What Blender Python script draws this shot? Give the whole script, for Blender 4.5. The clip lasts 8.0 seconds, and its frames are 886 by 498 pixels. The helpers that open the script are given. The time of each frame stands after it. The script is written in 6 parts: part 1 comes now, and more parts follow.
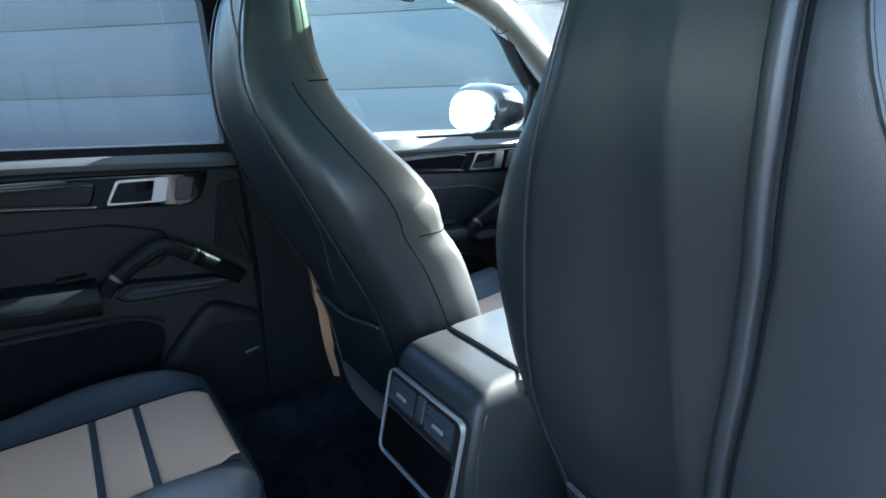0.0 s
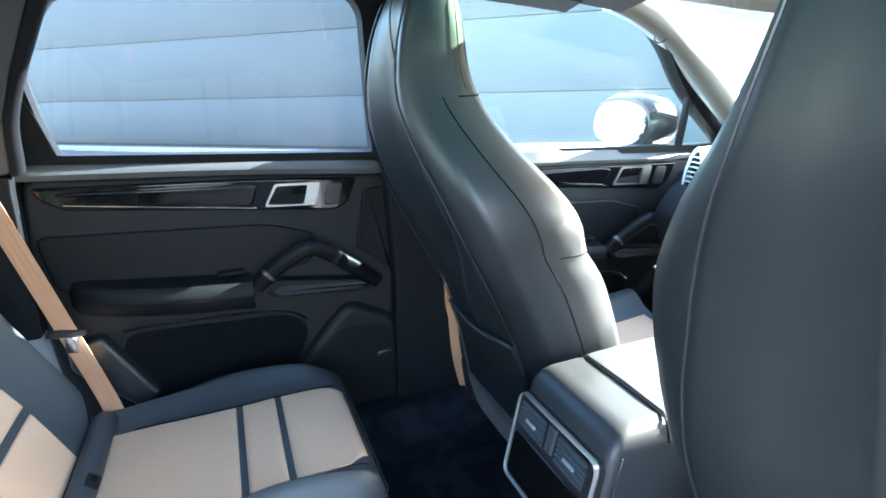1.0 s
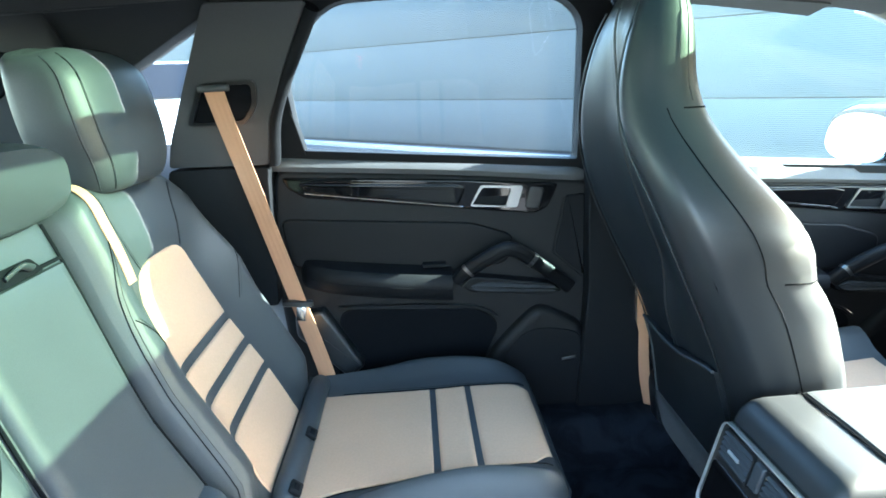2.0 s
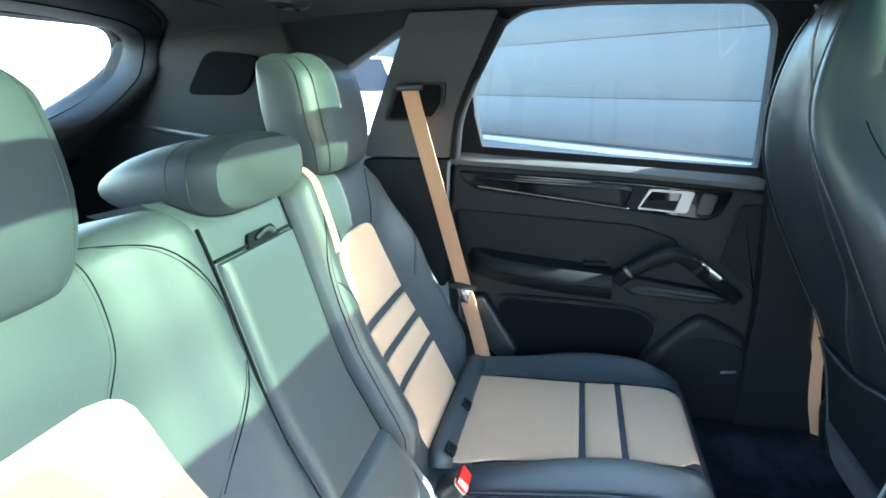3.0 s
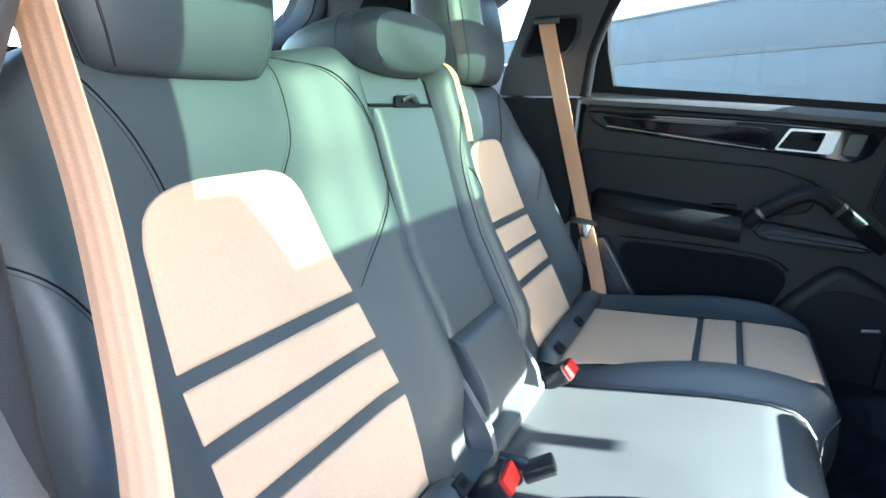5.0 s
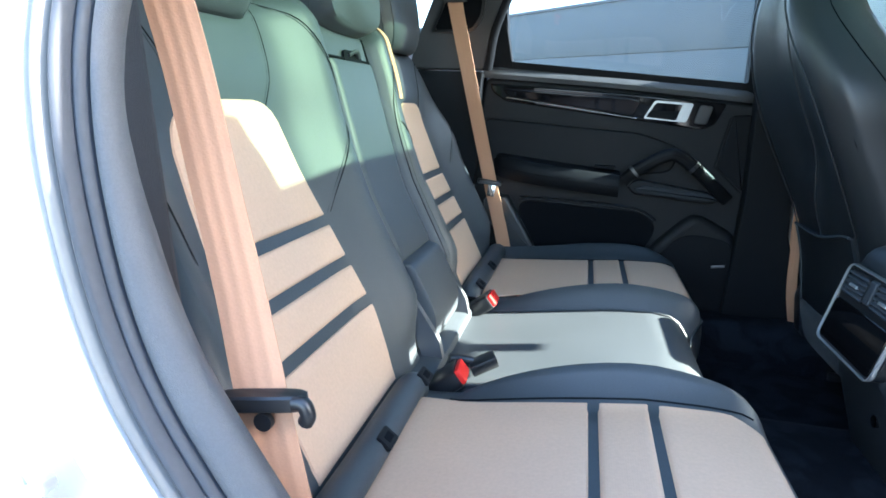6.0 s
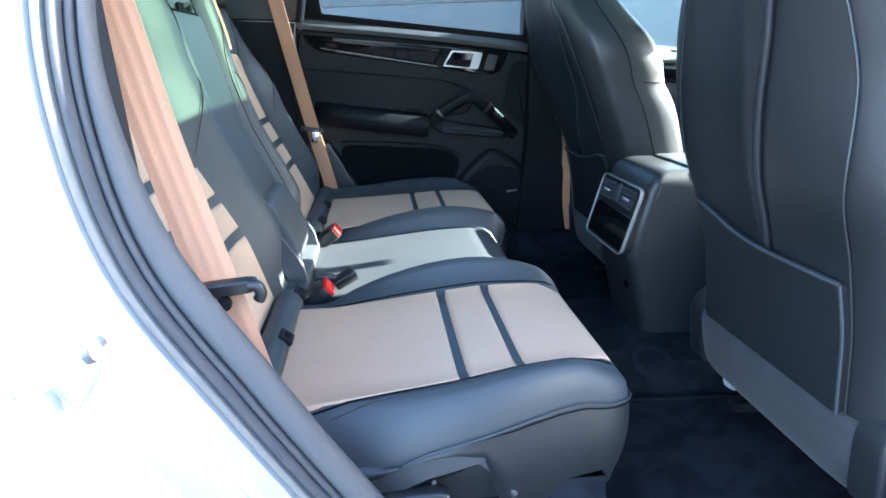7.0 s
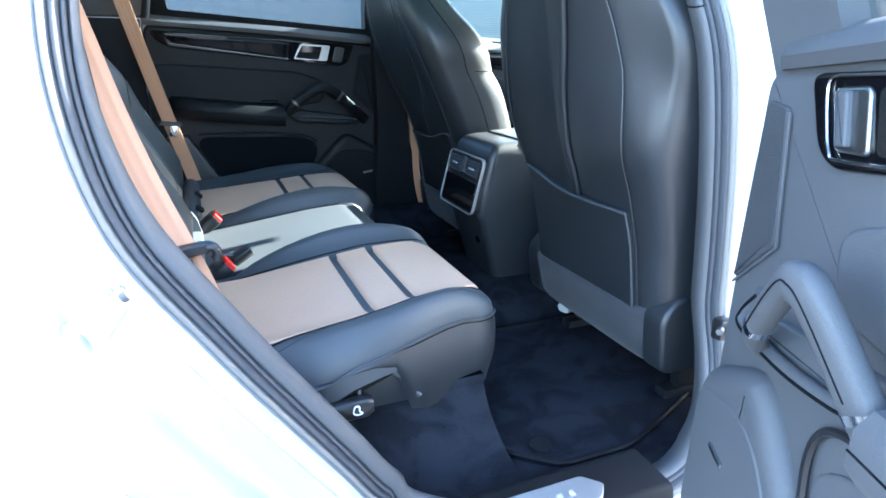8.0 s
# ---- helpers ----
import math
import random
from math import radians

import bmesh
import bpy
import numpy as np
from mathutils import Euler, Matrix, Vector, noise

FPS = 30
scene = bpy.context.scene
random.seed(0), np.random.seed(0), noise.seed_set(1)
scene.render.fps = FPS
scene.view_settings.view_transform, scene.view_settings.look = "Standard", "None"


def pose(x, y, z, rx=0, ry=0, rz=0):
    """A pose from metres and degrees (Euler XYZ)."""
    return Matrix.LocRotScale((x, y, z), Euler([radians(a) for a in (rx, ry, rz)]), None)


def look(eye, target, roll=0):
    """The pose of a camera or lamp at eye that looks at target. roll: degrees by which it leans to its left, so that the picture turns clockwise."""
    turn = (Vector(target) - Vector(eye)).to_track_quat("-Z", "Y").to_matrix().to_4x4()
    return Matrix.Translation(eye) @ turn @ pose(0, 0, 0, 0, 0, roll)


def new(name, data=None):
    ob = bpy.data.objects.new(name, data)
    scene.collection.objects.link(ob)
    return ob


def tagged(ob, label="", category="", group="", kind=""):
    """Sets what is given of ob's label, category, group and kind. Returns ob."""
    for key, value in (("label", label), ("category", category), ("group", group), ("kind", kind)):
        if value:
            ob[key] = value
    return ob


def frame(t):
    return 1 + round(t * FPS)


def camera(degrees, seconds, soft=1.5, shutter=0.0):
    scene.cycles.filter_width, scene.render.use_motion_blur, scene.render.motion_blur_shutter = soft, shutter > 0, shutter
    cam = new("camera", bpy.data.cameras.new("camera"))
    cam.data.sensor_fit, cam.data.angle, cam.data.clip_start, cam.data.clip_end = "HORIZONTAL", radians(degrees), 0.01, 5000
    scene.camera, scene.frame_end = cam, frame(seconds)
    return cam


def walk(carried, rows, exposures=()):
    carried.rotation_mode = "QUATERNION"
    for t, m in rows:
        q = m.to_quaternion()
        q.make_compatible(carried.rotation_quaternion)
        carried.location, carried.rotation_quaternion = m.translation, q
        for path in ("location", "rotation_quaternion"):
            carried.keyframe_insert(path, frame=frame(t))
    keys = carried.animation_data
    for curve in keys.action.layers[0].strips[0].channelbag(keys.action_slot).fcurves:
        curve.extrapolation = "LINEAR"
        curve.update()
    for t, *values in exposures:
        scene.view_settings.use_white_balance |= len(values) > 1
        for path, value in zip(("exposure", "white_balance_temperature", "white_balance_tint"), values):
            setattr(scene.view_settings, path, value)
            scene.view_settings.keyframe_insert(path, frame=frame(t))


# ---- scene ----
cam = camera(74.1, 8.0, soft=1.7)
PATH = [
    (0, (0.285, -0.714, 1.438), (1.315, 0.891, 0.837), -2.2),
    (0.5, (0.288, -0.686, 1.45), (1.163, 1.013, 0.86), -2.0),
    (1, (0.28, -0.673, 1.462), (0.93, 1.128, 0.883), -2.1),
    (1.5, (0.254, -0.675, 1.471), (0.616, 1.209, 0.906), -2.2),
    (2, (0.212, -0.693, 1.476), (0.294, 1.228, 0.925), -1.8),
    (2.2, (0.206, -0.707, 1.476), (0.179, 1.217, 0.931), -1.7),
    (3.3, (0.188, -0.815, 1.496), (-0.366, 1.027, 0.949), -0.5),
    (3.5, (0.197, -0.83, 1.49), (-0.428, 0.995, 0.961), -0.4),
    (4, (0.218, -0.859, 1.453), (-0.559, 0.91, 0.935), 0.0),
    (4.5, (0.235, -0.879, 1.369), (-0.605, 0.865, 0.864), 0.4),
    (4.7, (0.245, -0.896, 1.318), (-0.6, 0.849, 0.827), 0.5),
    (5.8, (0.2, -1.098, 1.184), (-0.381, 0.753, 0.701), 1.5),
    (6, (0.182, -1.142, 1.178), (-0.256, 0.748, 0.69), 2.0),
    (6.5, (0.137, -1.247, 1.174), (0.065, 0.675, 0.626), 2.1),
    (7, (0.103, -1.362, 1.172), (0.332, 0.527, 0.556), 1.5),
    (7.5, (0.069, -1.496, 1.197), (0.517, 0.343, 0.551), 0.7),
    (8, (-0.036, -1.577, 1.195), (0.702, 0.165, 0.547), 0.8),
]
walk(cam, [(t, look(eye, target, roll)) for t, eye, target, roll in PATH],
     exposures=[(0.0, 4.24, 5850, 11), (0.5, 4.92, 6100, 12), (1.0, 5.20, 6250, 12), (2.0, 5.28, 6250, 5), (4.5, 5.10, 6050, 5), (6.0, 4.50, 6050, 10), (7.0, 4.48, 5850, 10), (8.0, 4.62, 5800, 10)])

# ---- light ----
SUN_ELEV, SUN_SIDE = 26.0, 2.0      # sun ahead of the car, a little to its left
world = bpy.data.worlds.new("sky")
scene.world = world
world.use_nodes = True
wn = world.node_tree.nodes
sky = wn.new("ShaderNodeTexSky")
sky.sky_type = "NISHITA"
sky.sun_disc = False
sky.sun_elevation = radians(SUN_ELEV)
sky.sun_rotation = radians(90.0 - SUN_SIDE)
world.node_tree.links.new(sky.outputs[0], wn["Background"].inputs[0])
wn["Background"].inputs[1].default_value = 0.13
sun = new("sun", bpy.data.lights.new("sun", "SUN"))
sun.data.energy, sun.data.angle, sun.data.color = 5.0, radians(0.5), (1.0, 0.95, 0.87)
sun.matrix_world = look((math.cos(radians(SUN_SIDE)), math.sin(radians(SUN_SIDE)), math.tan(radians(SUN_ELEV))), (0, 0, 0))


# ---- materials ----
def mat(name, colour, rough=0.5, metal=0.0, grain=0.0, size=200.0, vary=0.12, coat=0.0, detail="noise", sheen=0.0, blotch=6.0, spec=0.5):
    """A surface with colour variation at two scales, uneven gloss and a fine relief."""
    m = bpy.data.materials.new(name)
    m.use_nodes = True
    nt = m.node_tree
    b = nt.nodes["Principled BSDF"]
    b.inputs["Metallic"].default_value = metal
    b.inputs["Coat Weight"].default_value = coat
    b.inputs["Coat Roughness"].default_value = 0.05
    b.inputs["Sheen Weight"].default_value = sheen
    b.inputs["Specular IOR Level"].default_value = spec
    geo = nt.nodes.new("ShaderNodeTexCoord")
    big = nt.nodes.new("ShaderNodeTexNoise")
    big.inputs["Scale"].default_value = blotch
    big.inputs["Detail"].default_value = 5
    fine = nt.nodes.new("ShaderNodeTexNoise")
    fine.inputs["Scale"].default_value = size * 0.6
    fine.inputs["Detail"].default_value = 2
    add = nt.nodes.new("ShaderNodeMath")
    add.operation = "ADD"
    for n in (big, fine):
        nt.links.new(geo.outputs["Object"], n.inputs["Vector"])
    nt.links.new(big.outputs["Fac"], add.inputs[0])
    nt.links.new(fine.outputs["Fac"], add.inputs[1])
    ramp = nt.nodes.new("ShaderNodeMapRange")
    ramp.inputs["From Min"].default_value, ramp.inputs["From Max"].default_value = 0.6, 1.4
    nt.links.new(add.outputs[0], ramp.inputs["Value"])
    mix = nt.nodes.new("ShaderNodeMix")
    mix.data_type = "RGBA"
    lo = [c * (1 - vary) for c in colour]
    hi = [min(1, c * (1 + vary)) for c in colour]
    mix.inputs["A"].default_value = (*lo, 1)
    mix.inputs["B"].default_value = (*hi, 1)
    nt.links.new(ramp.outputs[0], mix.inputs["Factor"])
    nt.links.new(mix.outputs["Result"], b.inputs["Base Color"])
    rr = nt.nodes.new("ShaderNodeMapRange")
    rr.inputs["To Min"].default_value, rr.inputs["To Max"].default_value = max(0.02, rough * 0.85), min(1, rough * 1.15)
    nt.links.new(big.outputs["Fac"], rr.inputs["Value"])
    nt.links.new(rr.outputs[0], b.inputs["Roughness"])
    if grain:
        bump = nt.nodes.new("ShaderNodeBump")
        bump.inputs["Strength"].default_value = grain
        bump.inputs["Distance"].default_value = 0.001
        if detail == "noise":
            src = fine.outputs["Fac"]
        else:
            tex = nt.nodes.new("ShaderNodeTexVoronoi")
            tex.inputs["Scale"].default_value = size
            if detail == "dots":
                tex.inputs["Randomness"].default_value = 0.0
            nt.links.new(geo.outputs["Object"], tex.inputs["Vector"])
            src = tex.outputs["Distance"]
        nt.links.new(src, bump.inputs["Height"])
        nt.links.new(bump.outputs[0], b.inputs["Normal"])
    return m


def ribbed(m, axis, count, strength, depth=0.002):
    """Adds fine parallel ribs along one axis of the object to a surface."""
    nt = m.node_tree
    geo = nt.nodes.new("ShaderNodeTexCoord")
    wave = nt.nodes.new("ShaderNodeTexWave")
    wave.bands_direction = axis
    wave.inputs["Scale"].default_value = count
    nt.links.new(geo.outputs["Object"], wave.inputs["Vector"])
    bump = nt.nodes.new("ShaderNodeBump")
    bump.inputs["Strength"].default_value = strength
    bump.inputs["Distance"].default_value = depth
    nt.links.new(wave.outputs["Fac"], bump.inputs["Height"])
    nt.links.new(bump.outputs[0], nt.nodes["Principled BSDF"].inputs["Normal"])
    return m


def glass(name, tint, gloss=0.06, dust=0.0):
    """A thin tinted pane: light passes straight through, tinted, with a weak mirror image on it."""
    m = bpy.data.materials.new(name)
    m.use_nodes = True
    nt = m.node_tree
    nt.nodes.remove(nt.nodes["Principled BSDF"])
    t = nt.nodes.new("ShaderNodeBsdfTransparent")
    t.inputs[0].default_value = (*tint, 1)
    g = nt.nodes.new("ShaderNodeBsdfGlossy")
    g.inputs["Roughness"].default_value = 0.02
    mix = nt.nodes.new("ShaderNodeMixShader")
    face = nt.nodes.new("ShaderNodeLayerWeight")
    power = nt.nodes.new("ShaderNodeMath")
    power.operation = "POWER"
    power.inputs[1].default_value = 4.0
    amount = nt.nodes.new("ShaderNodeMath")
    amount.operation = "MULTIPLY_ADD"
    amount.inputs[1].default_value = 0.5
    amount.inputs[2].default_value = gloss * 0.5
    nt.links.new(face.outputs["Facing"], power.inputs[0])
    nt.links.new(power.outputs[0], amount.inputs[0])
    nt.links.new(amount.outputs[0], mix.inputs[0])
    nt.links.new(t.outputs[0], mix.inputs[1])
    nt.links.new(g.outputs[0], mix.inputs[2])
    film = nt.nodes.new("ShaderNodeBsdfTranslucent")
    film.inputs[0].default_value = (0.8, 0.8, 0.78, 1)
    speck = nt.nodes.new("ShaderNodeTexNoise")
    speck.inputs["Scale"].default_value = 9.0
    speck.inputs["Detail"].default_value = 8.0
    level = nt.nodes.new("ShaderNodeMapRange")
    level.inputs["To Min"].default_value, level.inputs["To Max"].default_value = dust * 0.5, dust * 1.5
    nt.links.new(speck.outputs["Fac"], level.inputs["Value"])
    over = nt.nodes.new("ShaderNodeMixShader")
    nt.links.new(level.outputs[0], over.inputs[0])
    nt.links.new(mix.outputs[0], over.inputs[1])
    nt.links.new(film.outputs[0], over.inputs[2])
    nt.links.new(over.outputs[0], nt.nodes["Material Output"].inputs["Surface"])
    return m


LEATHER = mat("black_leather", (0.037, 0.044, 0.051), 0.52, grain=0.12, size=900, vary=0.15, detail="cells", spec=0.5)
# the black leather again, darkened for backs and sides that lie in shade
LEATHER_SHADED = mat("black_leather_shaded", (0.0155, 0.0185, 0.0225), 0.41, grain=0.12, size=900, vary=0.15, detail="cells", spec=0.58)
TAN = mat("tan_perforated_leather", (0.58, 0.375, 0.255), 0.6, grain=0.20, size=330, vary=0.07, detail="dots")
THREAD = mat("grey_thread", (0.045, 0.05, 0.054), 0.9, vary=0.1, spec=0.1)
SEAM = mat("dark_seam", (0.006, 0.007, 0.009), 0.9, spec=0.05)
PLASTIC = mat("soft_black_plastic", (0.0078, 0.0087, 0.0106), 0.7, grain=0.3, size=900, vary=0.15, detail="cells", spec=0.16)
# closed doors' leather, darker than real hide: cabin shade is in the colour
DOOR_LEATHER_SHADED = mat("door_black_leather_shaded", (0.0055, 0.0062, 0.0078), 0.48, grain=0.3, size=700, vary=0.15, detail="cells", spec=0.18)
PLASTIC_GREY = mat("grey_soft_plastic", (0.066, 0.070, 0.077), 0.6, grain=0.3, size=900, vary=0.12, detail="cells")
HARD = mat("hard_black_plastic", (0.012, 0.013, 0.015), 0.35, vary=0.15)
GLOSS = mat("piano_black_lacquer", (0.004, 0.004, 0.005), 0.05, vary=0.05, spec=0.35)
CHROME = mat("satin_chrome", (0.72, 0.73, 0.74), 0.2, metal=1.0, vary=0.05)
SATIN = mat("satin_grey_metal", (0.30, 0.31, 0.32), 0.32, metal=1.0, vary=0.06)
ALU = mat("brushed_aluminium", (0.62, 0.63, 0.65), 0.38, metal=0.8, vary=0.06)
CARGO = mat("dark_cargo_plastic", (0.014, 0.016, 0.020), 0.6, grain=0.3, size=900, vary=0.15, detail="cells", spec=0.3)
LEDGE = mat("pale_grey_ledge_plastic", (0.075, 0.078, 0.083), 0.6, grain=0.3, size=900, vary=0.08, detail="cells")
FLANGE = mat("grey_flange", (0.14, 0.14, 0.135), 0.5, vary=0.06)


def carpet():
    """Black velour: brushed patches of nap over a fine pile."""
    m = mat("black_carpet", (0.008, 0.010, 0.015), 1.0, grain=1.0, size=1100, vary=0.5, spec=0.1)
    nt = m.node_tree
    geo = nt.nodes.new("ShaderNodeTexCoord")
    nap = nt.nodes.new("ShaderNodeTexNoise")
    nap.inputs["Scale"].default_value = 9.0
    nap.inputs["Detail"].default_value = 6.0
    nap.inputs["Distortion"].default_value = 1.2
    nt.links.new(geo.outputs["Object"], nap.inputs["Vector"])
    lay = nt.nodes.new("ShaderNodeMapRange")
    lay.inputs["From Min"].default_value, lay.inputs["From Max"].default_value = 0.42, 0.58
    nt.links.new(nap.outputs["Fac"], lay.inputs["Value"])
    pile = nt.nodes.new("ShaderNodeTexNoise")
    pile.inputs["Scale"].default_value = 420.0
    nt.links.new(geo.outputs["Object"], pile.inputs["Vector"])
    both = nt.nodes.new("ShaderNodeMath")
    both.operation = "MULTIPLY_ADD"
    both.inputs[1].default_value = 0.55
    nt.links.new(lay.outputs[0], both.inputs[0])
    nt.links.new(pile.outputs["Fac"], both.inputs[2])
    ramp = nt.nodes.new("ShaderNodeMix")
    ramp.data_type = "RGBA"
    ramp.inputs["A"].default_value = (0.001, 0.0015, 0.003, 1)
    ramp.inputs["B"].default_value = (0.014, 0.017, 0.024, 1)
    nt.links.new(both.outputs[0], ramp.inputs["Factor"])
    nt.links.new(ramp.outputs["Result"], nt.nodes["Principled BSDF"].inputs["Base Color"])
    return m


CONSOLE = mat("console_leather", (0.019, 0.022, 0.026), 0.45, grain=0.12, size=900, vary=0.15, detail="cells")
# closed doors' plastic, its albedo lowered to carry the cabin's shade
DOOR_PANEL_SHADED = mat("door_soft_plastic_shaded", (0.0086, 0.0094, 0.0112), 0.55, grain=0.3, size=900, vary=0.12, detail="cells", spec=0.25)
CARPET = carpet()
SUEDE = mat("grey_carpet_lining", (0.025, 0.028, 0.034), 0.95, grain=0.8, size=800, vary=0.45, sheen=0.1, blotch=22)
HEADLINER = mat("charcoal_headliner", (0.05, 0.052, 0.056), 0.95, grain=0.5, size=700, vary=0.1)
PILLAR = mat("pale_pillar_cloth", (0.125, 0.118, 0.105), 0.95, grain=0.4, size=700, vary=0.08)
PAINT = mat("silver_white_paint", (0.46, 0.475, 0.495), 0.25, metal=0.25, coat=0.8, vary=0.02)
RUBBER = mat("door_seal_rubber", (0.034, 0.040, 0.050), 0.6, vary=0.12)
WEB = mat("tan_belt_webbing", (0.52, 0.27, 0.155), 0.75, grain=0.25, size=700, vary=0.06, sheen=0.1)
RED = mat("red_plastic", (0.62, 0.02, 0.015), 0.5, vary=0.05, spec=0.3)
WHITE = mat("white_plastic", (0.8, 0.8, 0.8), 0.4, vary=0.04)
RIBBED = ribbed(mat("ribbed_grey_plastic", (0.045, 0.048, 0.053), 0.6, vary=0.1), "Z", 140, 0.7, 0.001)
SILVER_PANEL = mat("pale_lining", (0.5, 0.51, 0.52), 0.6, vary=0.06)
ROOF_GLASS = glass("green_tinted_roof_glass", (0.262, 0.335, 0.276))
CLEAR = glass("green_tinged_windscreen_glass", (0.93, 0.95, 0.905), dust=0.012)
SIDE_GLASS = glass("tinted_rear_window_glass", (0.63, 0.68, 0.70), 0.035, dust=0.004)
FRONT_GLASS = glass("clear_front_window_glass", (0.86, 0.96, 0.945), 0.06, dust=0.006)
MIRROR = mat("mirror_glass", (0.9, 0.9, 0.9), 0.02, metal=1.0, vary=0.01)
WALL = ribbed(mat("ribbed_grey_cladding", (0.063, 0.069, 0.068), 0.5, vary=0.06, blotch=1.2), "Z", 10, 0.4, 0.01)
PAVING = mat("dark_asphalt", (0.075, 0.075, 0.078), 0.85, grain=0.8, size=120, vary=0.3, blotch=0.7)
KERB = mat("pale_concrete", (0.42, 0.42, 0.40), 0.85, grain=0.5, size=60, vary=0.15)
BLUE_PAINT = mat("blue_car_paint", (0.03, 0.09, 0.28), 0.25, coat=0.8, vary=0.05)
TYRE = mat("tyre_rubber", (0.02, 0.02, 0.021), 0.8, vary=0.2)
MARK = mat("white_print", (0.75, 0.77, 0.8), 0.6, vary=0.05)


# ---- mesh helpers ----
def mk(verts, faces):
    bm = bmesh.new()
    vs = [bm.verts.new(v) for v in verts]
    for f in faces:
        try:
            bm.faces.new([vs[i] for i in f])
        except ValueError:
            pass
    return bm


def finish(name, bm, material, parent=None, label="", smooth=True, sharp=40):
    bmesh.ops.recalc_face_normals(bm, faces=bm.faces)
    me = bpy.data.meshes.new(name)
    bm.to_mesh(me)
    bm.free()
    me.materials.append(material)
    if smooth:
        me.polygons.foreach_set("use_smooth", [len(p.vertices) < 7 for p in me.polygons])
        me.set_sharp_from_angle(angle=radians(sharp))
    ob = new(name, me)
    if parent is not None:
        ob.parent = parent
    if label:
        ob["label"] = label
    return ob


def part(name, bm, material, parent, label="", sharp=40):
    return finish(name, bm, material, parent, label, True, sharp)


def thing(name, label, category, group="", kind=""):
    return tagged(new(name), label, category, group, kind)


def solid(name, bm, material, label, category, group="", kind="", sharp=40):
    return tagged(finish(name, bm, material, None, "", True, sharp), label, category, group, kind)


def lerp(a, b, t):
    return a + (b - a) * t


def curve1(pts, x):
    """Reads a smooth-ended broken line of (x, value) pairs."""
    return float(np.interp(x, [p[0] for p in pts], [p[1] for p in pts]))


def bump1(x, c, w):
    t = (x - c) / w
    return math.exp(-t * t)


def ease(t):
    t = max(0.0, min(1.0, t))
    return t * t * (3 - 2 * t)


def spline(pts, n=8, closed=False):
    """A smooth line through the points."""
    p = [Vector(q) for q in pts]
    out = []
    m = len(p)
    for i in range(m if closed else m - 1):
        a = p[(i - 1) % m] if closed or i > 0 else p[0]
        b, c = p[i], p[(i + 1) % m]
        d = p[(i + 2) % m] if closed or i + 2 < m else p[-1]
        for k in range(n):
            t = k / n
            out.append(0.5 * ((2 * b) + (c - a) * t + (2 * a - 5 * b + 4 * c - d) * t * t + (3 * b - a - 3 * c + d) * t ** 3))
    if not closed:
        out.append(p[-1])
    return out


def tube(pts, r, n=8, closed=False, flat=1.0, r2=None):
    """A round bar along a line; r may run from r to r2."""
    pts = [Vector(p) for p in pts]
    m = len(pts)
    verts, faces = [], []
    up = None
    for i, p in enumerate(pts):
        d = (pts[(i + 1) % m] - pts[i - 1]) if closed else (pts[min(i + 1, m - 1)] - pts[max(i - 1, 0)])
        d.normalize()
        if up is None:
            up = d.orthogonal().normalized()
        up = (up - d * up.dot(d)).normalized()
        side = d.cross(up)
        rr = r if r2 is None else lerp(r, r2, i / max(1, m - 1))
        for k in range(n):
            a = 2 * math.pi * k / n
            verts.append(p + up * (math.cos(a) * rr) + side * (math.sin(a) * rr * flat))
    for i in range(m if closed else m - 1):
        j = (i + 1) % m
        for k in range(n):
            faces.append((i * n + k, i * n + (k + 1) % n, j * n + (k + 1) % n, j * n + k))
    if not closed:
        faces.append(tuple(range(n - 1, -1, -1)))
        faces.append(tuple(range((m - 1) * n, m * n)))
    return mk(verts, faces)


def loft(rings, caps=True, closed=True):
    """A skin over rings of equal length."""
    n = len(rings[0])
    verts = [v for r in rings for v in r]
    faces = []
    for i in range(len(rings) - 1):
        for k in range(n if closed else n - 1):
            faces.append((i * n + k, i * n + (k + 1) % n, (i + 1) * n + (k + 1) % n, (i + 1) * n + k))
    if caps and closed:
        faces.append(tuple(range(n - 1, -1, -1)))
        faces.append(tuple(range((len(rings) - 1) * n, len(rings) * n)))
    return mk(verts, faces)


def sheet(fn, us, vs, back=None):
    """A surface fn(u, v) over two lists of parameters; with back, its rim is carried on by that vector and closed."""
    nu, nv = len(us), len(vs)
    verts = [Vector(fn(u, v)) for v in vs for u in us]
    faces = [(j * nu + i, j * nu + i + 1, (j + 1) * nu + i + 1, (j + 1) * nu + i) for j in range(nv - 1) for i in range(nu - 1)]
    if back is not None:
        rim = [i for i in range(nu)] + [j * nu + nu - 1 for j in range(1, nv)] + [(nv - 1) * nu + i for i in range(nu - 2, -1, -1)] + [j * nu for j in range(nv - 2, 0, -1)]
        k = len(verts)
        verts += [verts[i] + Vector(back) for i in rim]
        m = len(rim)
        faces += [(rim[i], rim[(i + 1) % m], k + (i + 1) % m, k + i) for i in range(m)]
        faces.append(tuple(range(k, k + m)))
    return mk(verts, faces)


def span(a, b, n):
    return [a + (b - a) * i / (n - 1) for i in range(n)]


def cosspan(a, b, n):
    return [a + (b - a) * 0.5 * (1 - math.cos(math.pi * i / (n - 1))) for i in range(n)]


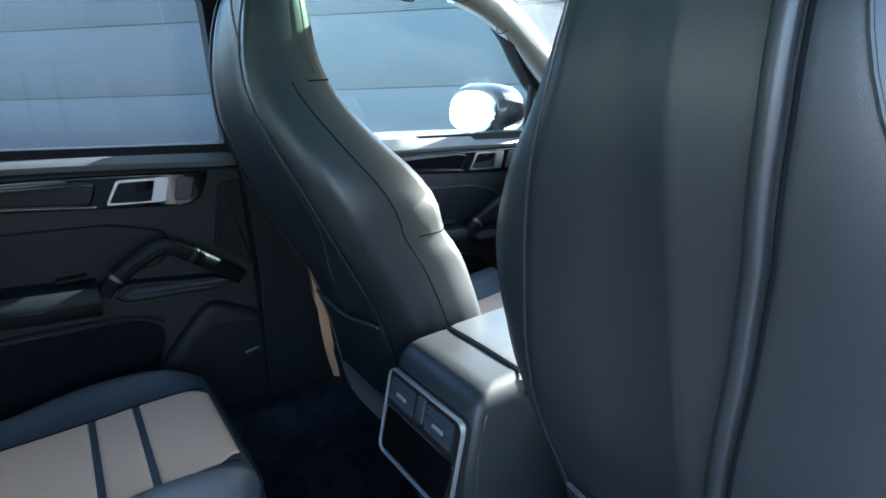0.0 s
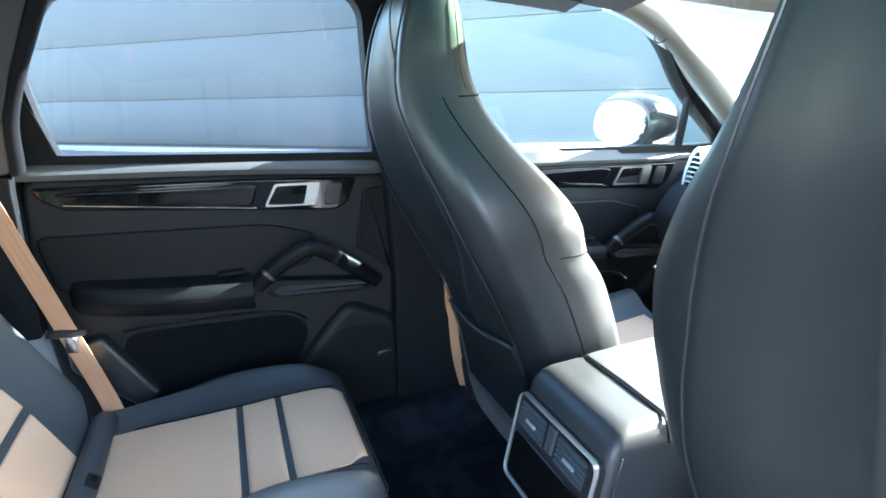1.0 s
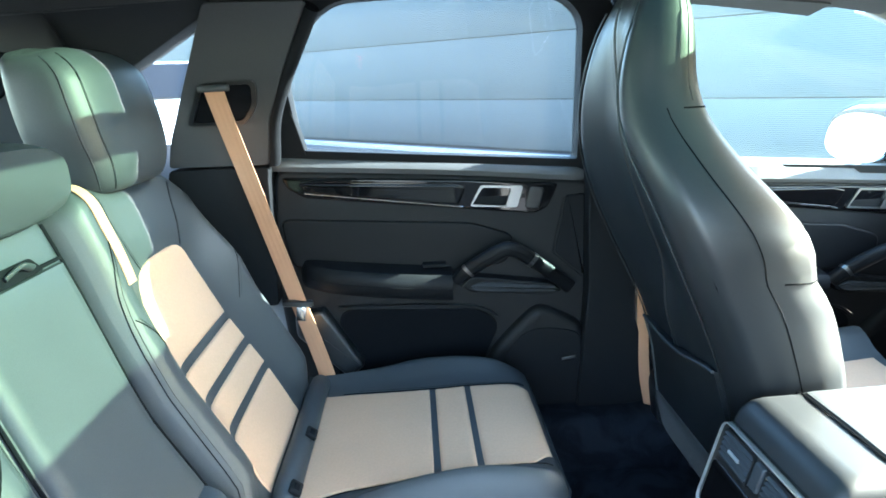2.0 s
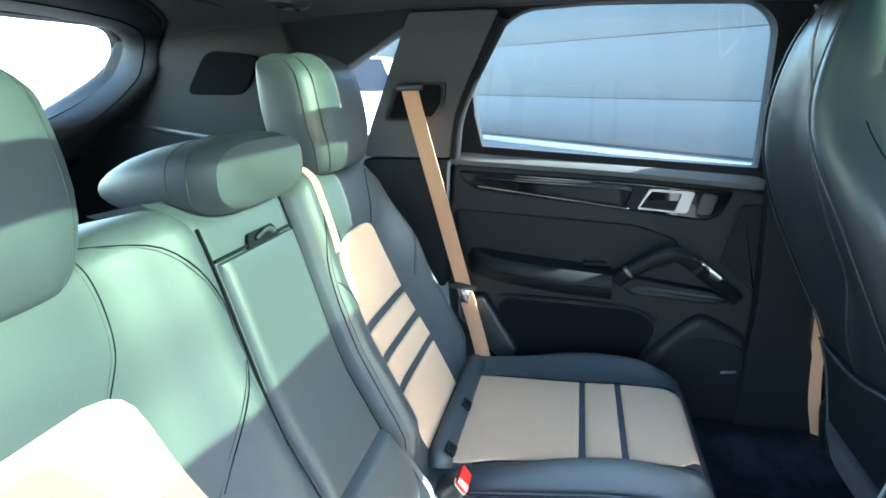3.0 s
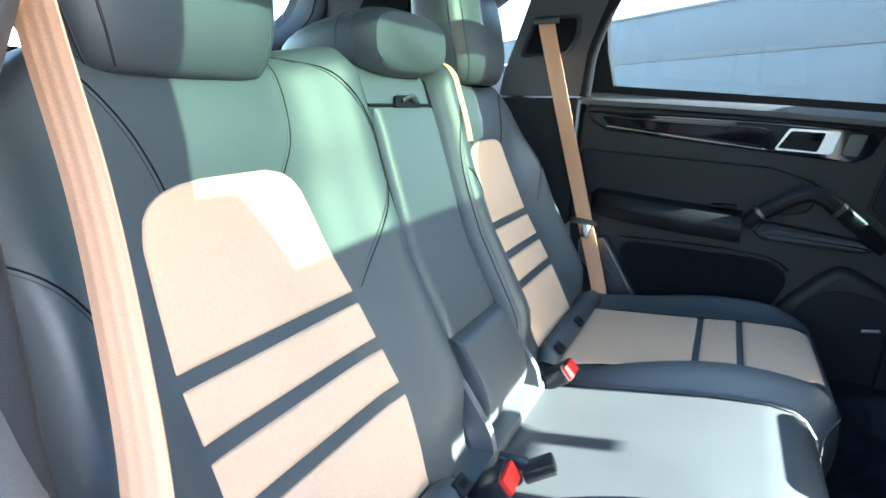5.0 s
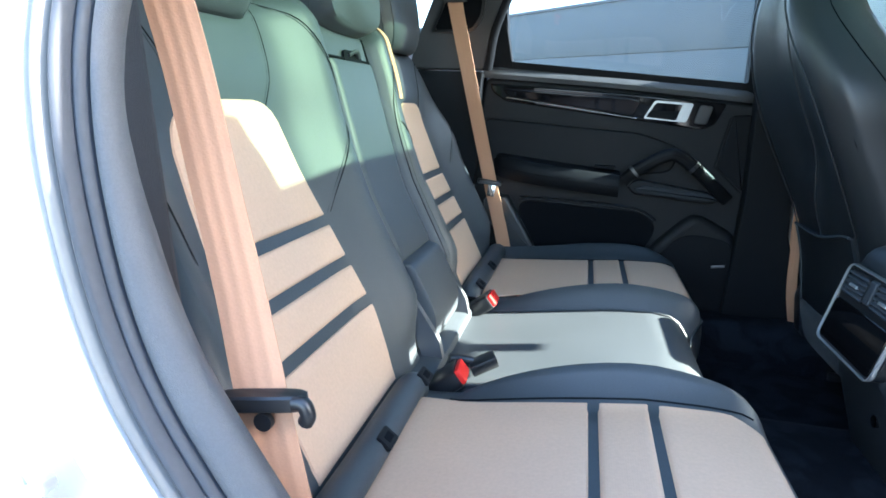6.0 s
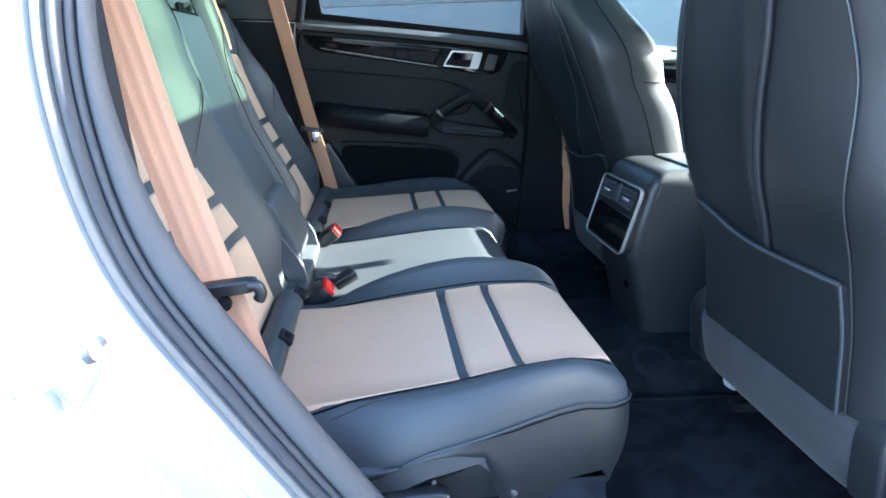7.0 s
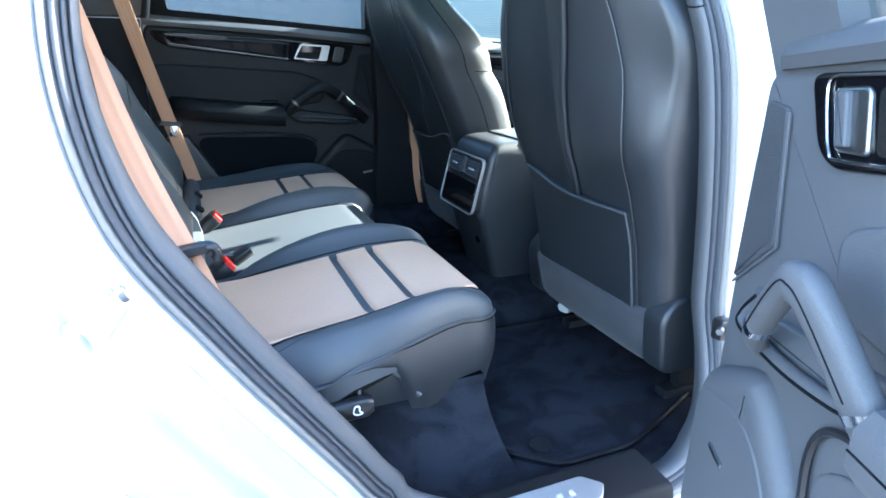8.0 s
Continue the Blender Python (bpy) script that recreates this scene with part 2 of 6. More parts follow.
def cushioned(fn, v0, v1, left, right, lift=0.006, nu=15, nv=15, edge=0.016):
    """A pad sewn onto the surface fn(u, v, h): its rim sinks in, its middle stands proud."""
    vs = cosspan(v0, v1, nv)
    verts, faces = [], []
    for j, v in enumerate(vs):
        a, b = left(v), right(v)
        for i, s in enumerate(cosspan(0, 1, nu)):
            u = lerp(a, b, s)
            d = min(abs(u - a), abs(b - u), abs(v - v0), abs(v1 - v))
            q = min(1, d / edge)
            h = -0.0012 + (lift + 0.0012) * math.sqrt(max(0, 1 - (1 - q) ** 2))
            verts.append(Vector(fn(u, v, h)))
    for j in range(nv - 1):
        for i in range(nu - 1):
            faces.append((j * nu + i, j * nu + i + 1, (j + 1) * nu + i + 1, (j + 1) * nu + i))
    return mk(verts, faces)


def extrude(outline, place, d0, d1, bevel=0.0, seg=3):
    """A plate with the outline (a, b), from depth d0 to d1, put into the world by place(a, b, d); its front rim is rounded."""
    n = len(outline)
    cx = sum(p[0] for p in outline) / n
    cy = sum(p[1] for p in outline) / n
    area = sum(outline[i][0] * outline[(i + 1) % n][1] - outline[(i + 1) % n][0] * outline[i][1] for i in range(n))
    sgn = 1 if area > 0 else -1

    def inset(k):
        out = []
        for i in range(n):
            p, q, r = Vector(outline[i - 1]), Vector(outline[i]), Vector(outline[(i + 1) % n])
            e1, e2 = (q - p).normalized(), (r - q).normalized()
            n1, n2 = Vector((-e1.y, e1.x)) * sgn, Vector((-e2.y, e2.x)) * sgn
            m = n1 + n2
            if m.length < 1e-6:
                m = n1
            m.normalize()
            out.append(q + m * (k / max(0.5, m.dot(n1))))
        return out
    rings = [[place(p[0], p[1], d0) for p in outline]]
    if bevel > 0:
        s = 1 if d1 > d0 else -1
        for i in range(seg + 1):
            a = 0.5 * math.pi * i / seg
            rings.append([place(p[0], p[1], d1 - s * bevel * (1 - math.sin(a))) for p in inset(bevel * (1 - math.cos(a)))])
        rings.append([place(p[0], p[1], d1) for p in inset(bevel + min(0.0015, bevel * 0.4))])
    else:
        rings.append([place(p[0], p[1], d1) for p in outline])
    return loft(rings)


def rounded(pts, r, n=4):
    """The outline with its corners rounded; r may be a list."""
    out = []
    m = len(pts)
    for i in range(m):
        rr = r[i] if isinstance(r, (list, tuple)) else r
        p, q, s = Vector(pts[i - 1]), Vector(pts[i]), Vector(pts[(i + 1) % m])
        a = q + (p - q).normalized() * min(rr, (p - q).length * 0.49)
        b = q + (s - q).normalized() * min(rr, (s - q).length * 0.49)
        for k in range(n + 1):
            t = k / n
            c = a * (1 - t) ** 2 + q * 2 * t * (1 - t) + b * t * t
            out.append((c.x, c.y))
    return out


def ring_frame(outer, inner, place, d0, d1):
    """A flat frame between two outlines of equal length, with depth."""
    n = len(outer)
    a = [place(p[0], p[1], d0) for p in outer]
    b = [place(p[0], p[1], d1) for p in outer]
    c = [place(p[0], p[1], d1) for p in inner]
    d = [place(p[0], p[1], d0) for p in inner]
    verts = a + b + c + d
    faces = []
    for i in range(n):
        j = (i + 1) % n
        for s in range(4):
            faces.append((s * n + i, s * n + j, ((s + 1) % 4) * n + j, ((s + 1) % 4) * n + i))
    return mk(verts, faces)


def block(x0, x1, y0, y1, z0, z1, r=0.006):
    bm = bmesh.new()
    bmesh.ops.create_cube(bm, size=1)
    for v in bm.verts:
        v.co = Vector((lerp(x0, x1, v.co.x + 0.5), lerp(y0, y1, v.co.y + 0.5), lerp(z0, z1, v.co.z + 0.5)))
    if r:
        bmesh.ops.bevel(bm, geom=bm.edges[:], offset=r, segments=2, profile=0.5, affect="EDGES")
    return bm


def moved(bm, m):
    bmesh.ops.transform(bm, matrix=m, verts=bm.verts)
    return bm


def superloft(levels, n=28):
    """A rounded body: levels of (centre, half width vector, half depth vector, squareness)."""
    rings = []
    for c, a, b, e in levels:
        ring = []
        for k in range(n):
            t = 2 * math.pi * k / n
            ca, sa = math.cos(t), math.sin(t)
            ring.append(Vector(c) + Vector(a) * (abs(ca) ** (2 / e) * (1 if ca >= 0 else -1)) + Vector(b) * (abs(sa) ** (2 / e) * (1 if sa >= 0 else -1)))
        rings.append(ring)
    return loft(rings)

# ---- outside ----
WALL_AT, WALL_ALONG = Vector((-0.45, 14.29, 0)), Vector((-0.74, 0.673, 0)).normalized()
WALL_OUT = Vector((-WALL_ALONG.y, WALL_ALONG.x, 0))      # away from the wall, to the car
if WALL_OUT.y > 0:
    WALL_OUT = -WALL_OUT

ground = solid("ground", mk([(-400, -400, 0), (400, -400, 0), (400, 400, 0), (-400, 400, 0)], [(0, 1, 2, 3)]), PAVING,
               "dark grey asphalt yard", "ground", kind="structure")


def cladding_wall():
    w = thing("backdrop_wall", "grey ribbed metal cladding wall of a hall", "wall", kind="structure")
    w.matrix_world = Matrix.LocRotScale(WALL_AT, Euler((0, 0, math.atan2(WALL_ALONG.y, WALL_ALONG.x))), None)
    side = -1 if (w.matrix_world.to_3x3() @ Vector((0, 1, 0))).dot(WALL_OUT) < 0 else 1
    part("wall_core", block(-22, 24, -side * 0.30, -side * 0.035, 0, 3.46, 0), HARD, w)
    rows = [(0.05, 1.05), (1.068, 2.32), (2.338, 3.46)]
    for z0, z1 in rows:
        bm = block(0, 46, min(0, -side * 0.03), max(0, -side * 0.03), 0, z1 - z0, 0.004)
        part("cladding_panel", bm, WALL, w).location = (-22, 0, z0)
    cap = part("coping", block(-22.1, 24.1, min(-side * 0.32, side * 0.03), max(-side * 0.32, side * 0.03), 3.46, 3.53, 0.008), PLASTIC_GREY, w, "dark metal coping")
    kerb = solid("kerb", moved(block(-22, 24, min(side * 0.9, side * 1.06), max(side * 0.9, side * 1.06), 0, 0.10, 0.015), w.matrix_world), KERB,
                 "pale concrete kerb along the hall wall", "kerb", kind="structure")
    return w


cladding_wall()


def parked_car(name, m, paint, label):
    c = thing(name, label, "car")
    prof = [(-2.2, 0.45), (-2.25, 0.75), (-2.1, 0.95), (-1.3, 1.02), (-0.6, 1.42), (0.5, 1.46), (1.3, 1.40), (2.0, 1.02), (2.2, 0.9), (2.25, 0.5), (2.0, 0.3), (-2.0, 0.3)]
    prof = rounded(prof, 0.12, 3)
    rings = []
    for y, k in ((-0.9, 0.93), (-0.88, 0.985), (-0.7, 1.0), (0.7, 1.0), (0.88, 0.985), (0.9, 0.93)):
        rings.append([Vector((px * k, y * (1 - max(0, pz - 0.95) * 0.45), 0.3 + (pz - 0.3) * k)) for px, pz in prof])
    part("body", loft(rings), paint, c)
    for s in (-1, 1):
        win = [(-1.05, 1.03), (-0.55, 1.36), (0.45, 1.40), (1.2, 1.34), (1.6, 1.05)]
        part("side_window", extrude(rounded(win, 0.05), lambda a, b, d, s=s: Vector((a, s * (d - max(0, b - 0.95) * 0.4), b)), 0.80, 0.905, 0.01), GLOSS, c, "dark glass")
    part("windscreen", extrude([(-0.62, 1.06), (0.62, 1.06), (0.52, 1.38), (-0.52, 1.38)], lambda a, b, d: Vector((-1.22 + (b - 1.06) * 1.75 - d, a, b + d * 0.6)), -0.05, 0.035, 0.006), GLOSS, c, "dark glass")
    part("rear_window", extrude([(-0.6, 1.08), (0.6, 1.08), (0.5, 1.36), (-0.5, 1.36)], lambda a, b, d: Vector((1.93 - (b - 1.06) * 1.7 + d, a, b + d * 0.6)), -0.05, 0.035, 0.006), GLOSS, c, "dark glass")
    for s in (-1, 1):
        part("headlight", moved(block(-0.06, 0.06, -0.18, 0.18, -0.06, 0.06, 0.02), pose(-2.15, s * 0.62, 0.74)), CHROME, c)
        for x in (-1.4, 1.4):
            w = part("tyre", moved(tube([(0, -0.1, 0), (0, 0.1, 0)], 0.33, 24), pose(x, s * 0.82, 0.33)), TYRE, c)
            part("rim", moved(tube([(0, -0.02, 0), (0, 0.02, 0)], 0.21, 18), pose(x, s * 0.92, 0.33)), ALU, w)
    c.matrix_world = m
    return c


parked_car("parked_car", pose(-3.35, 7.9, 0, 0, 0, 112) @ Matrix.Diagonal((1.08, 1.08, 1.28, 1)), PAINT, "tall white car parked nose-on in the yard")
parked_car("parked_car", pose(-6.3, 12.0, 0, 0, 0, 150), BLUE_PAINT, "dark blue car parked by the hall wall")
parked_car("parked_car", pose(-8.8, 14.6, 0, 0, 0, 150), PAINT, "white car parked by the hall wall")
parked_car("parked_car", pose(-14.0, 7.5, 0, 0, 0, 95), BLUE_PAINT, "blue car parked in the bright yard")
parked_car("parked_car", pose(-15.5, 11.0, 0, 0, 0, 100), PAINT, "pale car parked in the bright yard")

# ---- the car's shell ----
YC = 0.01


def slab(xs, ys, keep, low, high):
    """A curved plate over a grid of cells with holes in it."""
    nx, ny = len(xs), len(ys)
    verts = [Vector((x, y, low(x, y))) for x in xs for y in ys] + [Vector((x, y, high(x, y))) for x in xs for y in ys]
    o = nx * ny
    faces = []
    ok = lambda i, j: 0 <= i < nx - 1 and 0 <= j < ny - 1 and keep(0.5 * (xs[i] + xs[i + 1]), 0.5 * (ys[j] + ys[j + 1]))
    for i in range(nx - 1):
        for j in range(ny - 1):
            if not ok(i, j):
                continue
            a, b, c, d = i * ny + j, (i + 1) * ny + j, (i + 1) * ny + j + 1, i * ny + j + 1
            faces += [(a, d, c, b), (a + o, b + o, c + o, d + o)]
            for (p, q), (ii, jj) in (((a, b), (i, j - 1)), ((b, c), (i + 1, j)), ((c, d), (i, j + 1)), ((d, a), (i - 1, j))):
                if not ok(ii, jj):
                    faces.append((p, q, q + o, p + o))
    return mk(verts, faces)


def roof_z(x, y):
    along = curve1([(-1.3, 1.545), (-1.0, 1.66), (-0.6, 1.68), (-0.1, 1.70), (0.4, 1.70), (0.8, 1.685), (1.12, 1.66), (1.3, 1.63)], x)
    return along - 0.045 * (abs(y - YC) / 0.66) ** 3.0


GLASS_X = [(-0.25, 0.299), (0.355, 1.102)]
GLASS_Y = (-0.427, 0.455)
in_glass = lambda x, y: GLASS_Y[0] < y < GLASS_Y[1] and any(a < x < b for a, b in GLASS_X)
xs = sorted(set(span(-1.02, 1.27, 30) + [v for ab in GLASS_X for v in ab]))
ys = sorted(set(span(YC - 0.66, YC + 0.66, 21) + list(GLASS_Y)))
solid("ceiling", slab([x for x in xs if x > -0.63], ys, lambda x, y: not in_glass(x, y), roof_z, lambda x, y: roof_z(x, y) + 0.022), HEADLINER,
      "charcoal cloth headliner with openings for the glass roof", "ceiling", kind="structure")
solid("roof", slab(xs, ys, lambda x, y: not in_glass(x, y), lambda x, y: roof_z(x, y) + 0.026, lambda x, y: roof_z(x, y) + 0.05), PAINT,
      "silver-white painted car roof", "roof", kind="structure")
for k, (a, b) in enumerate(GLASS_X):
    solid("window_%d" % (k + 1), slab(span(a + 0.002, b - 0.002, 6), span(GLASS_Y[0] + 0.002, GLASS_Y[1] - 0.002, 9), lambda x, y: True,
          lambda x, y: roof_z(x, y) + 0.036, lambda x, y: roof_z(x, y) + 0.041), ROOF_GLASS, "green tinted glass roof panel", "glass roof", kind="structure")


def lean(z, belt=1.28, rate=0.55):
    """How far a car's side leans in above the belt line."""
    return max(0.0, z - belt) * rate


def soft_lean(z, belt, rate):
    """The same with a rounded shoulder."""
    d = z - belt
    return rate * 0.5 * (d + math.sqrt(d * d + 0.004))


WIN = [(-0.083, 1.312), (-0.088, 1.50), (-0.02, 1.60), (0.045, 1.648), (0.25, 1.657), (0.55, 1.648), (0.603, 1.605), (0.65, 1.262)]
FAR = 0.90


def far_side(a, b, d):
    """A point of the far side: along the car, height, and depth towards the cabin."""
    return Vector((a, FAR - lean(b) - d, b))


# pillars of the far side
c_pillar = thing("c_pillar_trim", "dark grey cloth-covered pillar trim with a belt outlet", "pillar trim", kind="structure")
upper_c = [(0.0, 1.645), (-0.085, 1.495), (-0.132, 1.40), (-0.152, 1.316), (-0.16, 1.283), (-0.41, 1.283), (-0.385, 1.345), (-0.212, 1.645)]
lower_c = [(-0.16, 1.277), (-0.165, 1.25), (-0.175, 0.90), (-0.50, 0.90), (-0.412, 1.277)]
part("upper_trim", extrude(rounded(upper_c, 0.012), far_side, -0.03, 0.075, 0.003), HEADLINER, c_pillar)
part("lower_trim", extrude(rounded(lower_c, 0.012), far_side, -0.03, 0.075, 0.003), PLASTIC, c_pillar)
# black tube added over the pillar's edge face, which would catch the sun
edge_line = spline([far_side(a + 0.006, b, 0.052) for a, b in ((0.0, 1.635), (-0.085, 1.495), (-0.132, 1.40), (-0.152, 1.316), (-0.158, 1.288))], 6)
part("edge_cover", tube(edge_line, 0.019, 10), PLASTIC, c_pillar, "added black strip over the pillar edge, hides its sunlit face")
slot = rounded([(-0.325, 1.388), (-0.268, 1.486), (-0.140, 1.490), (-0.150, 1.435), (-0.185, 1.392)], 0.016)
smid = (-0.225, 1.436)
shrink = lambda k: [(smid[0] + (a - smid[0]) * k, smid[1] + (b - smid[1]) * k) for a, b in slot]
bezel = part("belt_outlet", ring_frame(slot, shrink(0.86), far_side, 0.07, 0.084), HARD, c_pillar, "black bezel of the belt outlet")
part("outlet_recess", extrude(shrink(0.88), far_side, 0.07, 0.0765), SEAM, bezel)
part("belt_guide", tube([far_side(-0.268, 1.474, 0.094), far_side(-0.200, 1.476, 0.094)], 0.008, 10), PLASTIC_GREY, bezel, "grey guide bar over the belt")

b_pillar = thing("b_pillar_trim", "black moulded trim of the door pillar", "pillar trim", kind="structure")
part("upper_trim", extrude(rounded([(0.668, 1.645), (0.80, 1.645), (0.79, 1.283), (0.668, 1.283)], 0.012), far_side, -0.03, 0.07, 0.003), PLASTIC, b_pillar)
part("lower_trim", extrude(rounded([(0.79, 1.277), (0.82, 0.80), (0.93, 0.55), (0.66, 0.52), (0.68, 0.9), (0.668, 1.277)], 0.02), far_side, -0.03, 0.07, 0.005), PLASTIC, b_pillar)
solid("coat_hook", tube(spline([far_side(0.662, 1.575, 0.03), far_side(0.655, 1.575, 0.055), far_side(0.652, 1.555, 0.06), far_side(0.655, 1.54, 0.05)], 4), 0.006, 8), HARD,
      "small black coat hook on the door frame", "hook")

PIL = [(0.98, 0.668, 1.674), (1.14, 0.675, 1.664), (1.26, 0.685, 1.640), (1.37, 0.700, 1.603), (1.48, 0.716, 1.546), (1.57, 0.730, 1.478), (1.66, 0.745, 1.405), (1.77, 0.765, 1.320), (1.90, 0.79, 1.215), (2.04, 0.82, 1.10)]
for sgn, nm in ((1, "left"), (-1, "right")):
    y0 = lambda z: YC + sgn * (FAR - YC - lean(z))
    pts_in = [(1.14, 1.60), (0.8, 1.635), (0.3, 1.655), (-0.1, 1.65), (-0.5, 1.625), (-1.0, 1.57)]
    rings = []
    for x, z in [(p.x, p.z) for p in spline([(q[0], 0, q[1]) for q in pts_in], 5)]:
        yw = y0(z)
        # the near rail is stretched outwards, out of view, to shade the door seal
        rings.append([Vector((x, yw, z - 0.005)), Vector((x, yw - sgn * 0.03, z + 0.002)), Vector((x, YC + sgn * 0.64, roof_z(x, YC + sgn * 0.64) - 0.004)),
                      Vector((x, YC + sgn * 0.655, roof_z(x, YC + sgn * 0.655) + 0.045)), Vector((x, yw + sgn * (0.02 if sgn > 0 else 0.093), z + 0.03))])
    solid("trim_roof_rail_" + nm, loft(rings), HEADLINER, "dark roof rail trim above the doors", "roof rail", kind="structure")
    solid("trim_a_pillar_" + nm, tube(spline([(x, YC + sgn * (y - YC), z) for x, y, z in PIL], 4), 0.050, 18, flat=0.8), PILLAR, "pale cloth covered windscreen pillar", "pillar trim", kind="structure")
    solid("trim_a_pillar_outer_" + nm, tube(spline([(x + 0.03, YC + sgn * (y - YC + 0.055), z - 0.005) for x, y, z in PIL[2:]], 4), 0.040, 10), PAINT, "painted outer windscreen pillar", "pillar", kind="structure")
    cut = [Vector((1.455, YC + sgn * (0.712 - YC), 1.561)) + Vector((0.50 * math.sin(t), 0.75 * math.cos(t), 0.85 * math.sin(t))) * 0.053 for t in span(0, 2 * math.pi * 23 / 24, 24)]
    solid("trim_pillar_joint_" + nm, tube(cut, 0.0016, 5, closed=True), SEAM, "dark joint line across the pillar trim", "joint", kind="structure")

# windscreen, its header and the dashboard
ws = lambda u, v: Vector((lerp(1.22, 2.04, v) + 0.07 * (1 - (2 * u - 1) ** 2), YC + lerp(-0.69, 0.69, u) * lerp(1.0, 1.18, v), curve1([(x, z) for x, y, z in PIL], lerp(1.22, 2.04, v)) + 0.012))
solid("window_windscreen", sheet(ws, span(0, 1, 13), span(0, 1, 9), (0.004, 0, 0.004)), CLEAR, "clear laminated windscreen", "windscreen", kind="structure")
# unseen panel, bowed forward so that sun on the rear bench ends at the fold
header_x = lambda u, v: lerp(1.17, 1.22 + 0.27 * (1 - abs(2 * u - 1) ** 3.0), v)
header = lambda u, v: Vector((header_x(u, v) + 0.07 * (1 - (2 * u - 1) ** 2), YC + lerp(-0.69, 0.69, u), curve1([(x, z) for x, y, z in PIL], header_x(u, v)) - 0.004))
solid("trim_header", sheet(header, span(0, 1, 25), span(0, 1, 9), (0, 0, 0.010)), HEADLINER, "unseen header panel above the windscreen, added to block sun", "header trim", kind="structure")
dash = thing("dashboard", "black soft dashboard with a silver-ringed air vent", "dashboard")
prof = [(1.50, 1.02), (1.56, 1.10), (1.70, 1.145), (2.05, 1.13), (2.05, 0.75), (1.60, 0.75), (1.54, 0.9)]
part("body", loft([[Vector((x, y, z)) for x, z in rounded(prof, 0.03)] for y in span(YC - 0.80, YC + 0.76, 7)]), PLASTIC, dash)
vx, vy, vz = 1.62, 0.755, 1.135
oval = [(math.cos(t) * 0.034, math.sin(t) * 0.085) for t in span(0, 2 * math.pi * 27 / 28, 28)]
vent_at = lambda a, b, d: Vector((vx - d + b * 0.25, vy + a - 0.04, vz + b))
part("vent_ring", ring_frame(oval, [(a * 0.72, b * 0.84) for a, b in oval], vent_at, -0.02, 0.035), ALU, dash, "bright silver vent surround")
part("vent_bed", extrude([(a * 0.75, b * 0.86) for a, b in oval], vent_at, -0.02, 0.012), SEAM, dash)
for k in range(8):
    part("vent_slat", moved(block(-0.012, 0.012, -0.022, 0.022, -0.002, 0.002, 0.0008), pose(vx - 0.022 + (k - 3.5) * 0.0037, vy - 0.04, vz + (k - 3.5) * 0.0145, 0, 15, 0)), ALU, dash)

inner_mirror = thing("rear_view_mirror", "black rear-view mirror hanging behind the windscreen", "mirror")
shell = part("housing", superloft([((1.475, -0.045, 1.428), (0, 0.05, 0), (0, 0, 0.015), 3), ((1.468, -0.045, 1.428), (0, 0.105, 0), (0, 0, 0.030), 3), ((1.448, -0.045, 1.428), (0, 0.118, 0), (0, 0, 0.036), 3.4), ((1.440, -0.045, 1.428), (0, 0.116, 0), (0, 0, 0.034), 3.4)], 28), HARD, inner_mirror)
part("mirror_glass", superloft([((1.4405, -0.045, 1.428), (0, 0.110, 0), (0, 0, 0.029), 3.4), ((1.4385, -0.045, 1.428), (0, 0.110, 0), (0, 0, 0.029), 3.4)], 28), MIRROR, shell)
part("stem", tube(spline([(1.465, 0.01, 1.445), (1.475, 0.012, 1.50), (1.455, 0.012, 1.572)], 5), 0.014, 10), HARD, inner_mirror)
part("tag", block(1.446, 1.456, 0.008, 0.048, 1.345, 1.405, 0.004), HARD, inner_mirror, "dark tag hanging below the mirror")

# bulkhead that closes the cabin in front
solid("wall_bulkhead", block(2.06, 2.10, -0.86, 0.86, 0.25, 1.12, 0.01), PLASTIC, "plain dark bulkhead under the windscreen", "bulkhead", kind="structure")

# floor, tunnel and sills
floor_parts = thing("floor", "black carpeted car floor with a centre tunnel", "floor", kind="structure")
part("floor_carpet", block(-0.05, 2.0, -0.84, 0.84, 0.355, 0.395, 0.004), CARPET, floor_parts)
tun = [(-0.17, 0.39), (-0.13, 0.47), (-0.06, 0.50), (0.20, 0.50), (0.27, 0.47), (0.31, 0.39)]
part("tunnel", loft([[Vector((x, y, z)) for y, z in tun] for x in (0.35, 0.6, 1.2, 1.6)]), CARPET, floor_parts)
kick = lambda u, v: Vector((lerp(0.425, 0.448, v) + 0.004 * math.sin(u * 9), lerp(-0.655, 0.84, u), lerp(0.39, 0.575, v)))
part("bench_riser", sheet(kick, span(0, 1, 24), span(0, 1, 6), (-0.35, 0, 0)), CARPET, floor_parts, "carpeted riser under the rear bench")
riser_end = lambda u, v: Vector((lerp(0.0, lerp(0.448, 0.487, v * v), u), lerp(-0.652, -0.745, v ** 1.6), lerp(0.575, 0.393, v)))
part("riser_end", sheet(riser_end, span(0, 1, 14), span(0, 1, 9), (-0.02, 0.06, 0)), CARPET, floor_parts, "carpet beside the bench foot")
part("far_sill", extrude(rounded([(0.70, 0.39), (0.72, 0.50), (0.76, 0.535), (0.90, 0.54), (0.90, 0.39)], 0.02), lambda a, b, d: Vector((d, a, b)), -0.1, 2.0), CARPET, floor_parts)
part("near_sill", extrude(rounded([(-0.795, 0.38), (-0.802, 0.425), (-0.825, 0.452), (-0.935, 0.449), (-0.95, 0.38)], 0.012), lambda a, b, d: Vector((d, a, b - 0.004)), 0.05, 0.70), PLASTIC, floor_parts)

